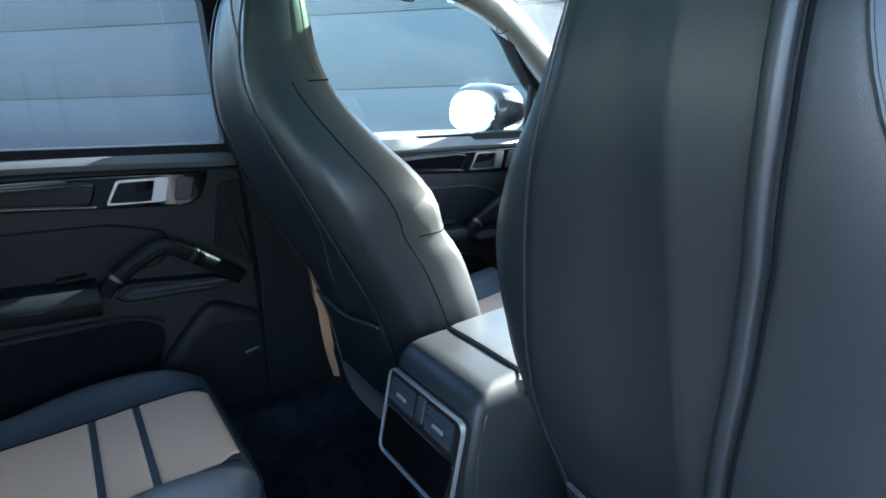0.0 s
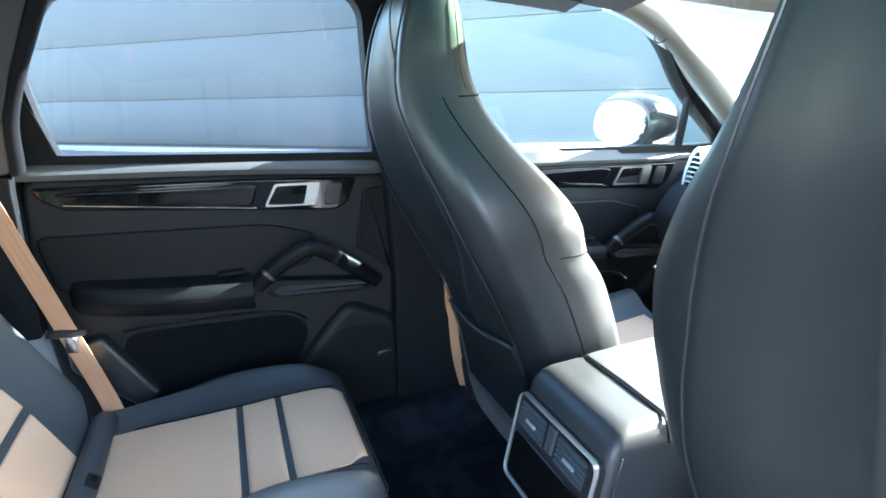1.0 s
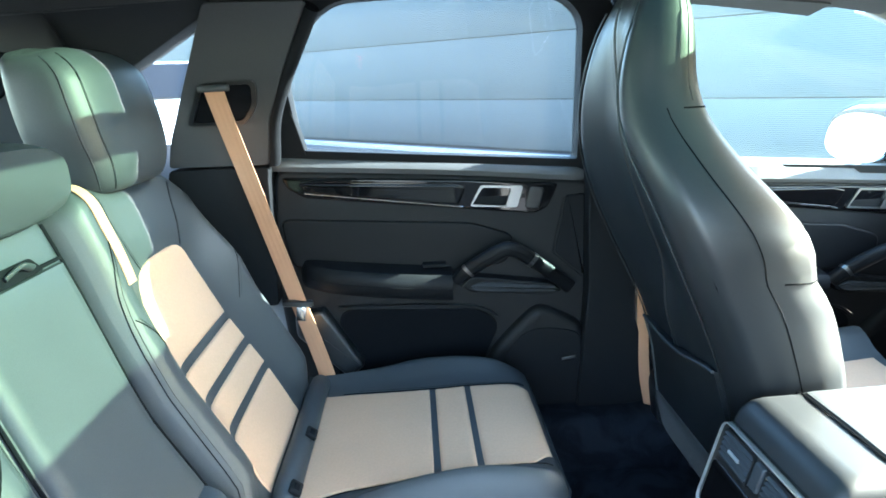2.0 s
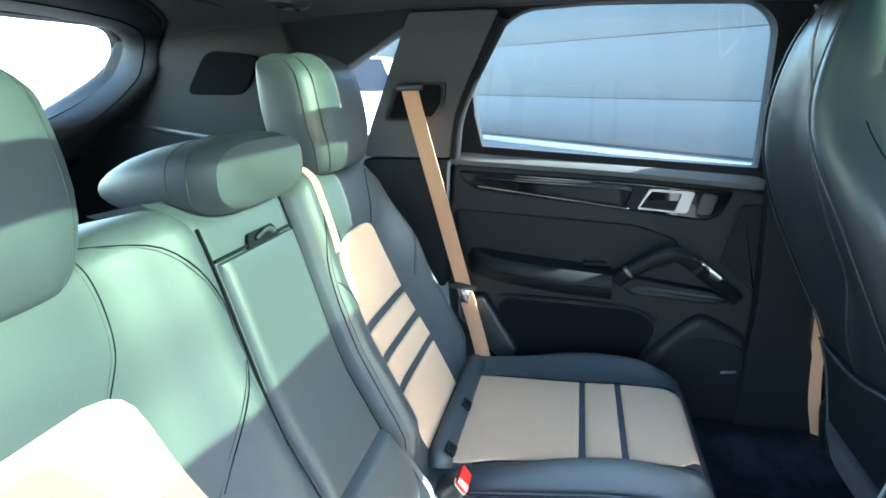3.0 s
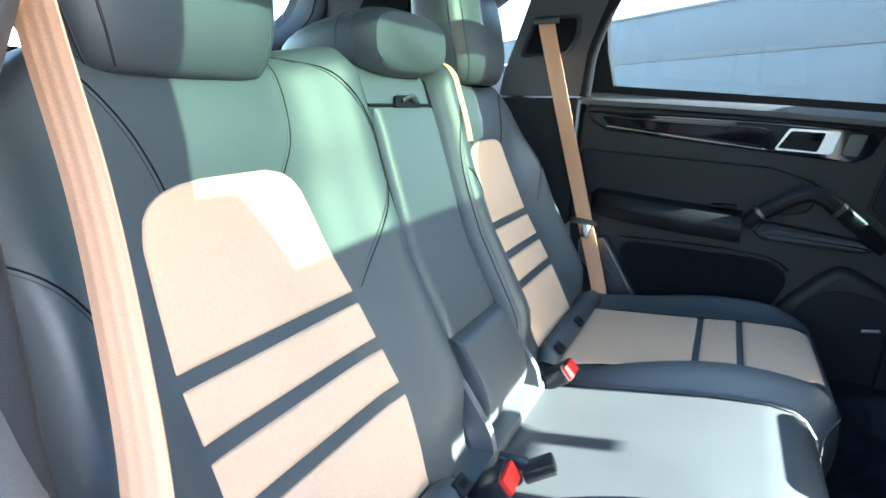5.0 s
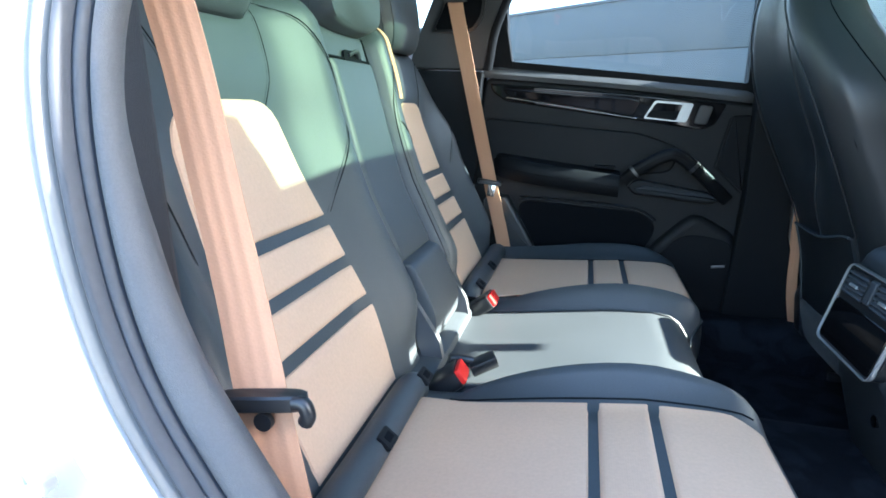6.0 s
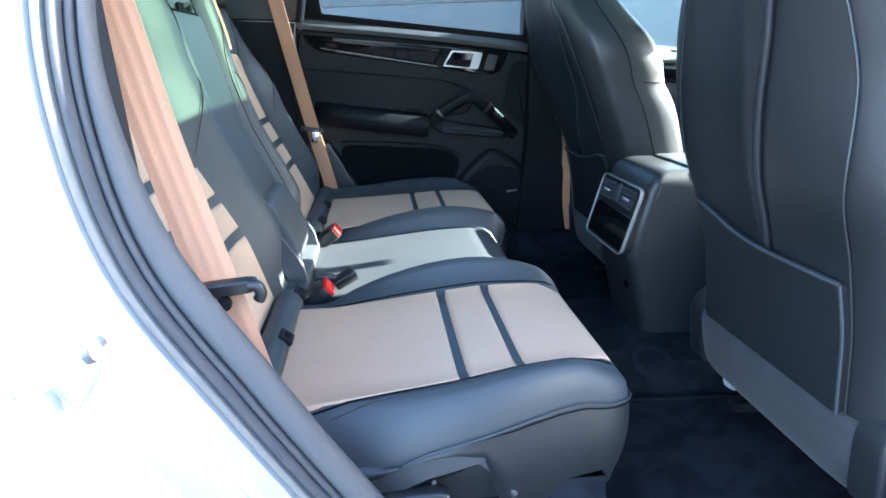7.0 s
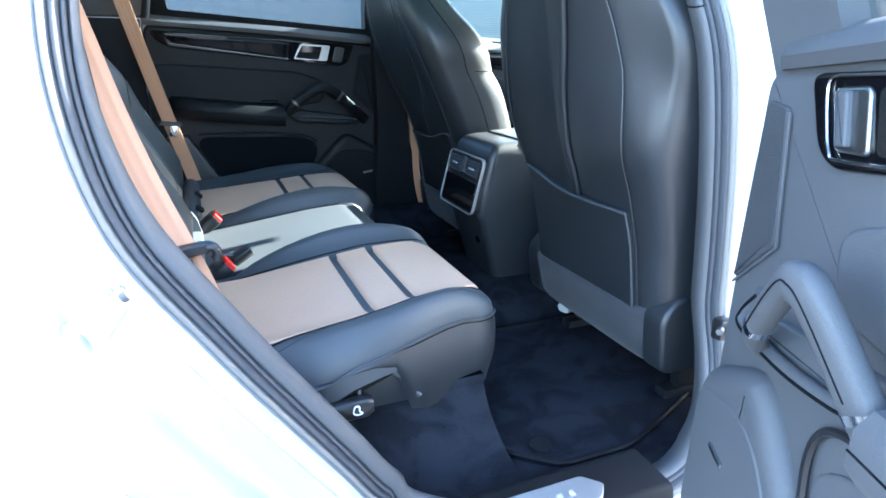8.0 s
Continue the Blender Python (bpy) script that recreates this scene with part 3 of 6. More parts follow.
mat_out = rounded([(0.485, -0.70), (0.57, -0.775), (0.74, -0.775), (0.90, -0.71), (1.02, -0.66), (1.02, -0.20), (0.47, -0.20), (0.455, -0.45)], 0.035)
for sgn in (1, -1):
    floor_mat = thing("floor_mat", "black velour floor mat with a stitched rim", "floor mat", "floor mats")
    o = [(a, b if sgn > 0 else 0.04 - b) for a, b in mat_out]
    part("mat_body", extrude(o, lambda a, b, d: Vector((a, b, d)), 0.394, 0.408, 0.004), CARPET, floor_mat)
    part("rim", tube([(a, b, 0.407) for a, b in o], 0.006, 6, closed=True), PLASTIC, floor_mat)
    b0 = -0.71 if sgn > 0 else 0.67
    part("button", moved(tube([(0, 0, 0), (0, 0, 0.006)], 0.024, 16), pose(0.56, b0, 0.408)), PLASTIC, floor_mat)

sill_badge = thing("sill_plate", "brushed aluminium door sill plate with raised marks", "sill plate")
plate = rounded([(0.29, -0.925), (0.31, -0.863), (0.545, -0.863), (0.575, -0.895), (0.55, -0.925)], 0.008)
part("plate", extrude(plate, lambda a, b, d: Vector((a, b, d)), 0.449, 0.457, 0.002), ALU, sill_badge)
for k, w in enumerate((0.02, 0.016, 0.018, 0.014, 0.018, 0.018, 0.014)):
    part("mark", block(0.345 + k * 0.026, 0.345 + k * 0.026 + w * 0.7, -0.902, -0.889, 0.4565, 0.4574, 0.0003), SILVER_PANEL, sill_badge)

# near side: door opening, seals, painted body
OPEN = [(0.68, 0.447), (0.772, 0.49), (0.815, 0.58), (0.824, 0.70), (0.79, 0.99), (0.735, 1.26), (0.67, 1.50), (0.58, 1.60), (0.35, 1.635), (0.10, 1.62), (-0.02, 1.555), (-0.09, 1.40), (-0.115, 1.24),
        (-0.114, 1.11), (-0.083, 0.983), (-0.004, 0.85), (0.054, 0.76), (0.112, 0.675), (0.17, 0.59), (0.225, 0.51), (0.30, 0.450)]
OPEN = [(p.x, p.z) for p in spline([(a, 0, b) for a, b in OPEN], 10, closed=True)]
OC = (0.35, 1.03)


def opening(k, y_low, swell=0.0):
    """A loop round the door opening, k metres outside it; swell widens it inwards low down at the rear."""
    out = []
    m = len(OPEN)
    for i in range(m):
        p, q = Vector(OPEN[i - 1]), Vector(OPEN[(i + 1) % m])
        t = (q - p).normalized()
        nrm = Vector((t.y, -t.x))
        if nrm.dot(Vector(OPEN[i]) - Vector(OC)) < 0:
            nrm = -nrm
        x0, z0 = OPEN[i]
        c = Vector(OPEN[i]) + nrm * (k + swell * (1.6 * ease((z0 - 1.28) / 0.15) - ease((1.25 - z0) / 0.35)) * ease((0.55 - x0) / 0.2))
        flare = 0.095 * ease((0.74 - z0) / 0.31) * ease((x0 - 0.22) / 0.2)      # the sill stands further out
        out.append(Vector((c.x, -(y_low + flare - soft_lean(c.y, 1.22, 0.42)), c.y)))
    return out


near_body = thing("car_body", "silver-white painted body side round the open rear door", "car body", kind="structure")
part("inner_trim", loft([opening(k, y, w) for k, y, w in ((0.25, 0.70, 0), (0.13, 0.715, 0), (0.07, 0.734, 0.01), (0.047, 0.750, 0.018), (0.034, 0.765, 0.02), (0.026, 0.778, 0.02), (0.022, 0.788, 0.018), (0.022, 0.796, 0.012), (0.024, 0.802, 0.006), (0.0285, 0.805, 0.002), (0.031, 0.802, 0), (0.032, 0.796, 0))], caps=False), PLASTIC_GREY, near_body, "smooth grey inner trim of the opening", sharp=80)
TRIM_LINE = ((0.07, 0.734, 0.01), (0.047, 0.750, 0.018), (0.034, 0.765, 0.02), (0.026, 0.778, 0.02), (0.022, 0.788, 0.018), (0.022, 0.796, 0.012), (0.024, 0.802, 0.006), (0.0285, 0.805, 0.002))
for joint_z, front in ((1.262, True), (1.405, False)):
    at = min((k for k in range(len(OPEN)) if (OPEN[k][0] > OC[0]) == front), key=lambda k: abs(OPEN[k][1] - joint_z))
    part("trim_joint", tube([opening(k, y, w)[at] for k, y, w in TRIM_LINE], 0.0014, 5), SEAM, near_body, "joint between upper and lower pillar trim")
part("trim_lip", loft([opening(k, y) for k, y in ((0.0315, 0.796), (0.0325, 0.806), (0.0345, 0.811), (0.037, 0.811), (0.0385, 0.804))], caps=False), RUBBER, near_body, "thin lip between trim and seal", sharp=80)
part("door_seal", loft([opening(k, y) for k, y in ((0.038, 0.802), (0.0385, 0.812), (0.0405, 0.820), (0.0435, 0.823), (0.0465, 0.821), (0.0485, 0.815), (0.049, 0.808))], caps=False), RUBBER, near_body, "dark rubber door seal", sharp=80)
part("flange", loft([opening(k, y) for k, y in ((0.047, 0.808), (0.0485, 0.818), (0.052, 0.825), (0.056, 0.826), (0.060, 0.818))], caps=False), FLANGE, near_body, "pale grey flange strip", sharp=80)
skin = [opening(k, y) for k, y in ((0.057, 0.812), (0.062, 0.826), (0.080, 0.836), (0.084, 0.846), (0.11, 0.858), (0.124, 0.868), (0.135, 0.895), (0.142, 0.93), (0.16, 0.945))]


def outer_y(x, z):
    bulge = 0.05 * math.exp(-((x + 0.64) / 0.5) ** 2 - ((z - 0.75) / 0.35) ** 2)
    return -(0.955 + bulge - soft_lean(z, 1.17, 0.42) - 0.10 * max(0, 0.55 - z))


base_ring = skin[-1]
for k in (0.10, 0.25, 0.45, 0.75, 1.1):
    ring = []
    for v in base_ring:
        dx, dz = v.x - OC[0], v.z - OC[1]
        x, z = v.x + dx * k * 1.6, v.z + dz * k * 0.55
        z = max(0.20, min(z, 1.66))
        ring.append(Vector((x, outer_y(x, z), z)))
    skin.append(ring)
part("body_skin", loft(skin, caps=False), PAINT, near_body, "silver-white paint")
arch = [(-0.64 + 0.575 * math.cos(t), 0.36 + 0.575 * math.sin(t)) for t in span(0.05, math.pi - 0.05, 18)]
part("wheel_arch", tube([(x, outer_y(x, z) - 0.020, z) for x, z in arch], 0.05, 12, flat=0.7), PLASTIC_GREY, near_body, "dark grey wheel arch moulding")

part("tyre", moved(tube([(0, -0.13, 0), (0, -0.10, 0), (0, 0.10, 0)], 0.37, 32), pose(-0.64, -0.87, 0.37)), TYRE, near_body, "dark tyre")

striker = thing("door_striker", "bright steel door striker on the body", "striker")
striker.location = (-0.028, -0.004, 0.012)
part("plate", moved(block(-0.020, 0.020, -0.003, 0.003, -0.030, 0.030, 0.002), pose(-0.128, -0.880, 0.895, 0, 35, -18)), ALU, striker)
part("bar", tube([(-0.155, -0.905, 0.893), (-0.10, -0.908, 0.924)], 0.0075, 10), WHITE, striker, "white sleeve of the striker")
part("bolt", tube([(-0.10, -0.908, 0.924), (-0.093, -0.908, 0.928)], 0.0065, 10), PLASTIC_GREY, striker)
part("arm", tube([(-0.152, -0.905, 0.894), (-0.152, -0.875, 0.894)], 0.006, 8), ALU, striker)
part("arm", tube([(-0.104, -0.908, 0.922), (-0.104, -0.875, 0.922)], 0.006, 8), ALU, striker)

check = thing("door_check", "black door check strap with a bolt on the pillar", "door check")
part("bracket", moved(block(-0.014, 0.014, -0.012, 0.012, -0.02, 0.02, 0.004), pose(0.80, -0.895, 0.725)), HARD, check)
part("bolt", moved(tube([(0, 0, 0), (-0.012, -0.008, 0)], 0.006, 10), pose(0.785, -0.905, 0.73)), SATIN, check)
part("arm", moved(block(-0.02, 0.10, -0.008, 0.008, -0.01, 0.01, 0.003), pose(0.80, -0.93, 0.722, 0, 0, 20)), HARD, check)

# rear of the cabin
cargo = thing("cargo_side_trim", "dark grey luggage bay side trim", "side trim", kind="structure")
side_in = lambda a, b, d: Vector((a, 0.79 - lean(b) * 0.55 - d, b))
part("panel", extrude(rounded([(-0.40, 0.9), (-0.47, 1.345), (-0.55, 1.655), (-1.02, 1.635), (-1.34, 1.32), (-1.62, 0.9)], 0.02), side_in, -0.05, 0.03, 0.005), CARGO, cargo)
part("speaker_grille", extrude(rounded([(-0.765, 1.575), (-0.612, 1.558), (-0.684, 1.459), (-0.865, 1.462)], 0.035), side_in, 0.035, 0.060, 0.004), SEAM, cargo, "black speaker grille")
part("seam", tube([side_in(-0.45, 1.41, 0.03), side_in(-1.14, 1.40, 0.03)], 0.002, 6), SEAM, cargo)
right_in = lambda a, b, d: Vector((a, 2 * YC - side_in(a, b, d).y, b))
part("panel", extrude(rounded([(-0.12, 0.9), (-0.15, 1.30), (-0.05, 1.60), (-1.02, 1.585), (-1.30, 1.32), (-1.62, 0.9)], 0.05), right_in, -0.005, 0.03, 0.01), CARGO, cargo)
part("rail", moved(block(-0.30, 0.30, -0.012, 0.012, -0.008, 0.008, 0.003), pose(-0.82, 0.70, 1.345, 0, 8, 0)), HARD, cargo)

# quarter glass in the far rear flank, and the flank below it
QUART = rounded([(-0.218, 1.632), (-0.412, 1.345), (-0.72, 1.385)], 0.02)
solid("window_quarter", extrude(QUART, far_side, -0.012, -0.008), SIDE_GLASS, "fixed quarter window behind the rear door", "quarter window", kind="structure")
part("window_surround", extrude(rounded([(-0.195, 1.668), (-0.212, 1.630), (-0.40, 1.532), (-0.735, 1.365), (-0.80, 1.40), (-0.72, 1.62), (-0.5, 1.668)], 0.015), far_side, -0.03, 0.05, 0.003), CARGO, c_pillar)
flank = thing("far_body", "painted far body side below the windows", "car body", kind="structure")
part("skin", extrude([(-1.4, 0.25), (2.1, 0.25), (2.1, 1.14), (0.64, 1.255), (-0.08, 1.30), (-0.45, 1.335), (-0.82, 1.37), (-1.4, 1.40)], far_side, -0.09, -0.06), PAINT, flank)

tail = thing("tailgate", "black trimmed tailgate with a rear window", "tailgate", kind="structure")
REARW = [(-0.61, 1.635), (0.61, 1.635), (0.685, 1.575), (0.675, 1.52), (0.56, 1.43), (0.40, 1.37), (-0.40, 1.37), (-0.56, 1.43), (-0.675, 1.52), (-0.685, 1.575)]
rear_at = lambda a, b, d: Vector((-1.02 - (1.60 - b) * 0.9 + d, YC + a, b))
inner_r = rounded(REARW, 0.06)
outer_r = rounded([(-0.74, 1.70), (0.74, 1.70), (0.93, 1.60), (0.93, 1.50), (0.93, 1.32), (0.93, 1.00), (-0.93, 1.00), (-0.93, 1.32), (-0.93, 1.50), (-0.93, 1.60)], 0.06)
part("frame_trim", ring_frame(outer_r, inner_r, rear_at, -0.05, 0.03), PLASTIC, tail)
# deep rounded reveal round the rear window, between the headliner and the glass
EDGE_OUT = [(-0.67, 0.0, 1.675), (-0.675, 0.15, 1.675), (-0.70, 0.29, 1.672), (-0.725, 0.40, 1.665), (-0.765, 0.49, 1.655), (-0.82, 0.585, 1.642), (-0.874, 0.645, 1.622),
            (-0.905, 0.668, 1.575), (-0.915, 0.672, 1.529), (-0.98, 0.674, 1.457), (-1.07, 0.676, 1.382), (-1.22, 0.68, 1.28)]
EDGE_IN = [(-0.985, 0.0, 1.642), (-0.985, 0.16, 1.642), (-0.985, 0.34, 1.64), (-0.987, 0.45, 1.637), (-0.99, 0.53, 1.634), (-1.0, 0.60, 1.624), (-1.01, 0.64, 1.603),
           (-1.03, 0.655, 1.57), (-1.06, 0.636, 1.509), (-1.12, 0.568, 1.44), (-1.16, 0.45, 1.39), (-1.22, 0.32, 1.355)]
both = lambda pts: [Vector((p.x, 2 * YC - p.y, p.z)) for p in reversed(spline(pts, 5)[1:])] + spline(pts, 5)
edge_out, edge_in = both(EDGE_OUT), both(EDGE_IN)


def reveal(k, v, lift=0.0):
    a, b = edge_out[int(k)], edge_in[int(k)]
    inward = Vector((0.55, -0.45 * (a.y - YC) / 0.67, -0.5)).normalized()
    return a.lerp(b, v) + inward * (lift + 0.020 * math.sin(math.pi * min(1, max(0, (v - 0.10) / 0.9))) ** 0.6 - 0.016 * bump1(v, 0.06, 0.07))


ks = list(range(len(edge_out)))
part("window_reveal", sheet(reveal, ks, [0, 0.03, 0.06, 0.09, 0.12, 0.15, 0.2, 0.28, 0.38, 0.5, 0.62, 0.74, 0.85, 0.93, 1.0]), CARGO, tail, "thick rounded window surround")
part("reveal_seam", tube([reveal(k, 0.55, 0.0005) for k in ks], 0.0018, 6), SEAM, tail)
part("seal", tube([reveal(k, 0.06, 0.004) for k in ks], 0.007, 8), HARD, tail, "black rubber seal")
top_ks = [k for k in ks if edge_out[k].z > 1.60]
solid("ceiling_rear", sheet(lambda k, v: Vector((-0.615, edge_out[k].y, roof_z(-0.615, edge_out[k].y))).lerp(edge_out[k], v), top_ks, span(0, 1, 5), (0, 0, 0.012)), HEADLINER,
      "charcoal cloth headliner above the luggage bay", "ceiling", kind="structure")
part("lower_panel", block(-1.62, -1.50, -0.70, 0.72, 0.4, 1.16, 0.02), PLASTIC, tail)
solid("window_rear", extrude(inner_r, rear_at, -0.03, -0.025), CLEAR, "rear window", "rear window", kind="structure")
solid("cargo_floor", block(-1.55, -0.42, -0.74, 0.78, 0.80, 0.86, 0.01), CARPET, "dark carpet luggage floor", "luggage floor", kind="structure")
roof_lamp = thing("roof_lamp", "small dark reading lamp in the headliner", "lamp")
LX, LY = -0.46, 0.52
zl = roof_z(LX, LY)
at_lamp = pose(LX, LY, zl, 4, 3, 62)
part("housing", moved(superloft([((0, 0, 0.006), (0.050, 0, 0), (0, 0.036, 0), 3), ((0, 0, -0.006), (0.048, 0, 0), (0, 0.034, 0), 3), ((0, 0, -0.013), (0.038, 0, 0), (0, 0.025, 0), 2.5)], 24), at_lamp), HARD, roof_lamp)
for dx in (-0.02, 0.02):
    part("lens", moved(superloft([((dx, 0, -0.011), (0.012, 0, 0), (0, 0.012, 0), 2), ((dx, 0, -0.016), (0.010, 0, 0), (0, 0.010, 0), 2)], 16), at_lamp), GLOSS, roof_lamp)
part("rocker", moved(block(-0.006, 0.006, -0.016, 0.016, -0.017, -0.010, 0.002), at_lamp), PLASTIC_GREY, roof_lamp)


# ---- doors ----
def side_door(name, label, M, glass_on=True, grey=PLASTIC, win=None):
    """A car door seen from the cabin; M(a, b, d): along the car, height, depth into the cabin. grey: PLASTIC gives
    shade-darkened trim, PLASTIC_GREY daylight-lightened trim.
    """
    door = thing(name, label, "car door", "car doors")
    shell = rounded([(-0.15, 0.50), (0.02, 0.42), (0.68, 0.42), (0.69, 1.20), (0.655, 1.205), (0.30, 1.235), (-0.16, 1.262), (-0.19, 1.0)], 0.03)
    part("panel", extrude(shell, M, -0.05, 0.015, 0.012), DOOR_PANEL_SHADED if grey is PLASTIC else grey, door)
    part("outer_skin", extrude(rounded([(-0.16, 0.45), (0.05, 0.36), (0.74, 0.36), (0.74, 1.22), (-0.17, 1.27), (-0.20, 1.0)], 0.04), M, -0.11, -0.052, 0.0), PAINT, door, "painted outer skin")
    # ledge below the window
    ledge = [(-0.165, 1.262), (0.30, 1.236), (0.68, 1.205)]
    rings = []
    for a, b in [(p.x, p.z) for p in spline([(q[0], 0, q[1]) for q in ledge], 12)]:
        e = 0.25 + 0.75 * ease((0.69 - a) / 0.06)
        rings.append([M(a, b - 0.002, -0.03), M(a, b - 0.002, 0.024 * e), M(a, b + 0.012, 0.032 * e), M(a, b + 0.026, 0.026 * e), M(a, b + 0.040, 0.000), M(a, b + 0.044, -0.03)])
    part("window_ledge", loft(rings), LEDGE if grey is PLASTIC else PLASTIC_GREY, door, "soft grey window ledge")
    # window frame and pane
    rear = win is None
    win = rounded(WIN, [0.02, 0.05, 0.05, 0.04, 0.05, 0.03, 0.03, 0.01], 5) if rear else rounded(win, [0.03] + [0.05] * 9 + [0.01], 5)
    cx, cz = 0.28, 1.46
    if grey is not PLASTIC:
        win = [(a if a < cx else cx + (a - cx) * 0.75, b - 0.03 * ease((1.45 - b) / 0.1)) for a, b in win]
    grow = [(cx + (a - cx) * (1.20 if grey is PLASTIC or a < cx else 1.44), cz + (b - cz) * 1.20) for a, b in win]
    part("window_frame", ring_frame(grow, win, M, -0.045, 0.012), grey, door)
    if rear:
        part("corner_trim", extrude(rounded([(-0.165, 1.30), (-0.07, 1.296), (-0.085, 1.40), (-0.112, 1.49), (-0.13, 1.46)], 0.008), M, -0.03, 0.014, 0.003), PLASTIC, door)
    if glass_on:
        part("pane", extrude([(cx + (a - cx) * 1.03, cz + (b - cz) * 1.03) for a, b in win], M, -0.03, -0.026), SIDE_GLASS if rear else FRONT_GLASS, door, "clear side window pane")
    # lacquered strip with its grooves
    strip = part("trim_strip", extrude(rounded([(-0.145, 1.242), (-0.13, 1.212), (-0.085, 1.185)] + ([(0.535, 1.118), (0.57, 1.135), (0.598, 1.20)] if grey is PLASTIC else [(0.515, 1.112), (0.545, 1.128), (0.580, 1.205)]) + [(0.30, 1.222)], 0.012 if grey is PLASTIC else 0.02), lambda a, b, d: M(a, b, d + max(0.0, d - 0.01) * (b - 1.115) * 2.2), 0.0, 0.022, 0.005), GLOSS, door, "piano black trim strip")
    inl = rounded([(-0.10, 1.226), (-0.075, 1.20), (0.325, 1.152), (0.345, 1.20), (0.31, 1.208)], 0.01)
    part("strip_inlay", extrude(inl, lambda a, b, d: M(a, b, d + (b - 1.15) * 0.16), 0.015, 0.028, 0.004), GLOSS, strip, "raised black inlay")
    part("strip_line", tube([M(-0.085, 1.1985, 0.0235), M(0.335, 1.146, 0.0235)], 0.0022, 6), CHROME, strip, "thin bright line")
    # handle
    back_by = 0.0 if grey is PLASTIC else 0.045
    near_side = lambda pts: [(a - back_by, b) for a, b in pts]
    # handle metals too: dull on the shaded doors, bright on the daylit one
    handle = part("door_handle", ring_frame(rounded(near_side([(0.355, 1.147), (0.385, 1.203), (0.500, 1.1975), (0.484, 1.139)]), 0.008),
                  rounded(near_side([(0.362, 1.1515), (0.3895, 1.197), (0.468, 1.193), (0.453, 1.1440)]), 0.006), M, 0.018, 0.030), SATIN if grey is PLASTIC else CHROME, door, "satin chrome door handle frame")
    part("handle_cup", extrude(rounded(near_side([(0.361, 1.151), (0.389, 1.198), (0.475, 1.194), (0.46, 1.143)]), 0.006), M, 0.0, 0.0235, 0.0), PLASTIC, handle)
    if grey is PLASTIC:
        part("switch_plate", extrude(rounded([(0.505, 1.136), (0.52, 1.195), (0.56, 1.19), (0.545, 1.133)], 0.01), M, 0.018, 0.027, 0.003), HARD, door)
    else:
        plate_in = part("switch_plate", extrude(rounded([(0.455, 1.135), (0.472, 1.198), (0.528, 1.193), (0.508, 1.132)], 0.01), M, 0.018, 0.027, 0.003), SATIN, door, "satin panel beside the handle")
        part("lock_switch", extrude(rounded([(0.482, 1.140), (0.497, 1.192), (0.514, 1.190), (0.498, 1.138)], 0.004), M, 0.02, 0.033, 0.003), PLASTIC_GREY, plate_in)
        part("bezel_line", tube([M(p.x, p.y, 0.0265) for p in spline([(0.40, 1.212, 0), (0.50, 1.206, 0), (0.531, 1.203, 0), (0.539, 1.192, 0), (0.527, 1.155, 0), (0.514, 1.130, 0), (0.498, 1.125, 0), (0.40, 1.134, 0)], 6)], 0.0018, 6), CHROME, door, "thin chrome line round the handle recess")
    # middle insert seam and padded field
    field = [(-0.16, 1.13), (0.10, 1.115), (0.36, 1.10), (0.48, 1.06), (0.46, 0.98), (0.30, 0.96), (-0.14, 0.99)]
    part("leather_field", extrude(rounded(field, 0.03), M, 0.008, 0.021, 0.006), DOOR_LEATHER_SHADED if grey is PLASTIC else grey, door, "leather field")
    # armrest
    arm = [(-0.115, 1.0, 0.02), (-0.08, 1.0, 0.06), (0.0, 0.99, 0.085), (0.15, 0.975, 0.095), (0.30, 0.962, 0.09)]
    rings = []
    for p in spline([(q[0], q[1], q[2]) for q in arm], 5):
        a, zt, dd = p.x, p.y, p.z
        rings.append([M(a, zt - 0.07, 0.0), M(a, zt - 0.065, dd - 0.015), M(a, zt - 0.045, dd), M(a, zt - 0.010, dd), M(a, zt + 0.006, dd - 0.012), M(a, zt + 0.012, dd * 0.5), M(a, zt + 0.018, 0.0)])
    rest = part("armrest", loft(rings), DOOR_LEATHER_SHADED if grey is PLASTIC else grey, door, "padded black armrest")
    part("armrest_seam", tube([M(p.x, p.y - 0.03, p.z + 0.0005) for p in spline(arm[1:], 5)], 0.0012, 5), SEAM, rest)
    part("window_switch", extrude(rounded([(0.22, 0.015), (0.285, 0.015), (0.285, 0.05), (0.22, 0.05)], 0.006), lambda a, b, d: M(a, 0.985 + d, b), 0, 0.008, 0.002), PLASTIC, rest)
    # pull handle: a flat boomerang between two bright rings, over a lipped tray
    if grey is PLASTIC:
        grip, broad, thick = [(0.312, 0.945, 0.07), (0.345, 0.985, 0.085), (0.42, 1.035, 0.10), (0.465, 1.04, 0.10), (0.53, 0.995, 0.085), (0.635, 0.905, 0.035)], 0.0195, 0.015
    else:
        grip, broad, thick = [(0.285, 0.895, 0.045), (0.322, 0.948, 0.066), (0.362, 1.012, 0.090), (0.388, 1.034, 0.098), (0.420, 1.020, 0.094), (0.515, 0.925, 0.062), (0.555, 0.885, 0.025)], 0.021, 0.014
    hide = DOOR_LEATHER_SHADED if grey is PLASTIC else PLASTIC_GREY
    grip = spline(grip, 8)

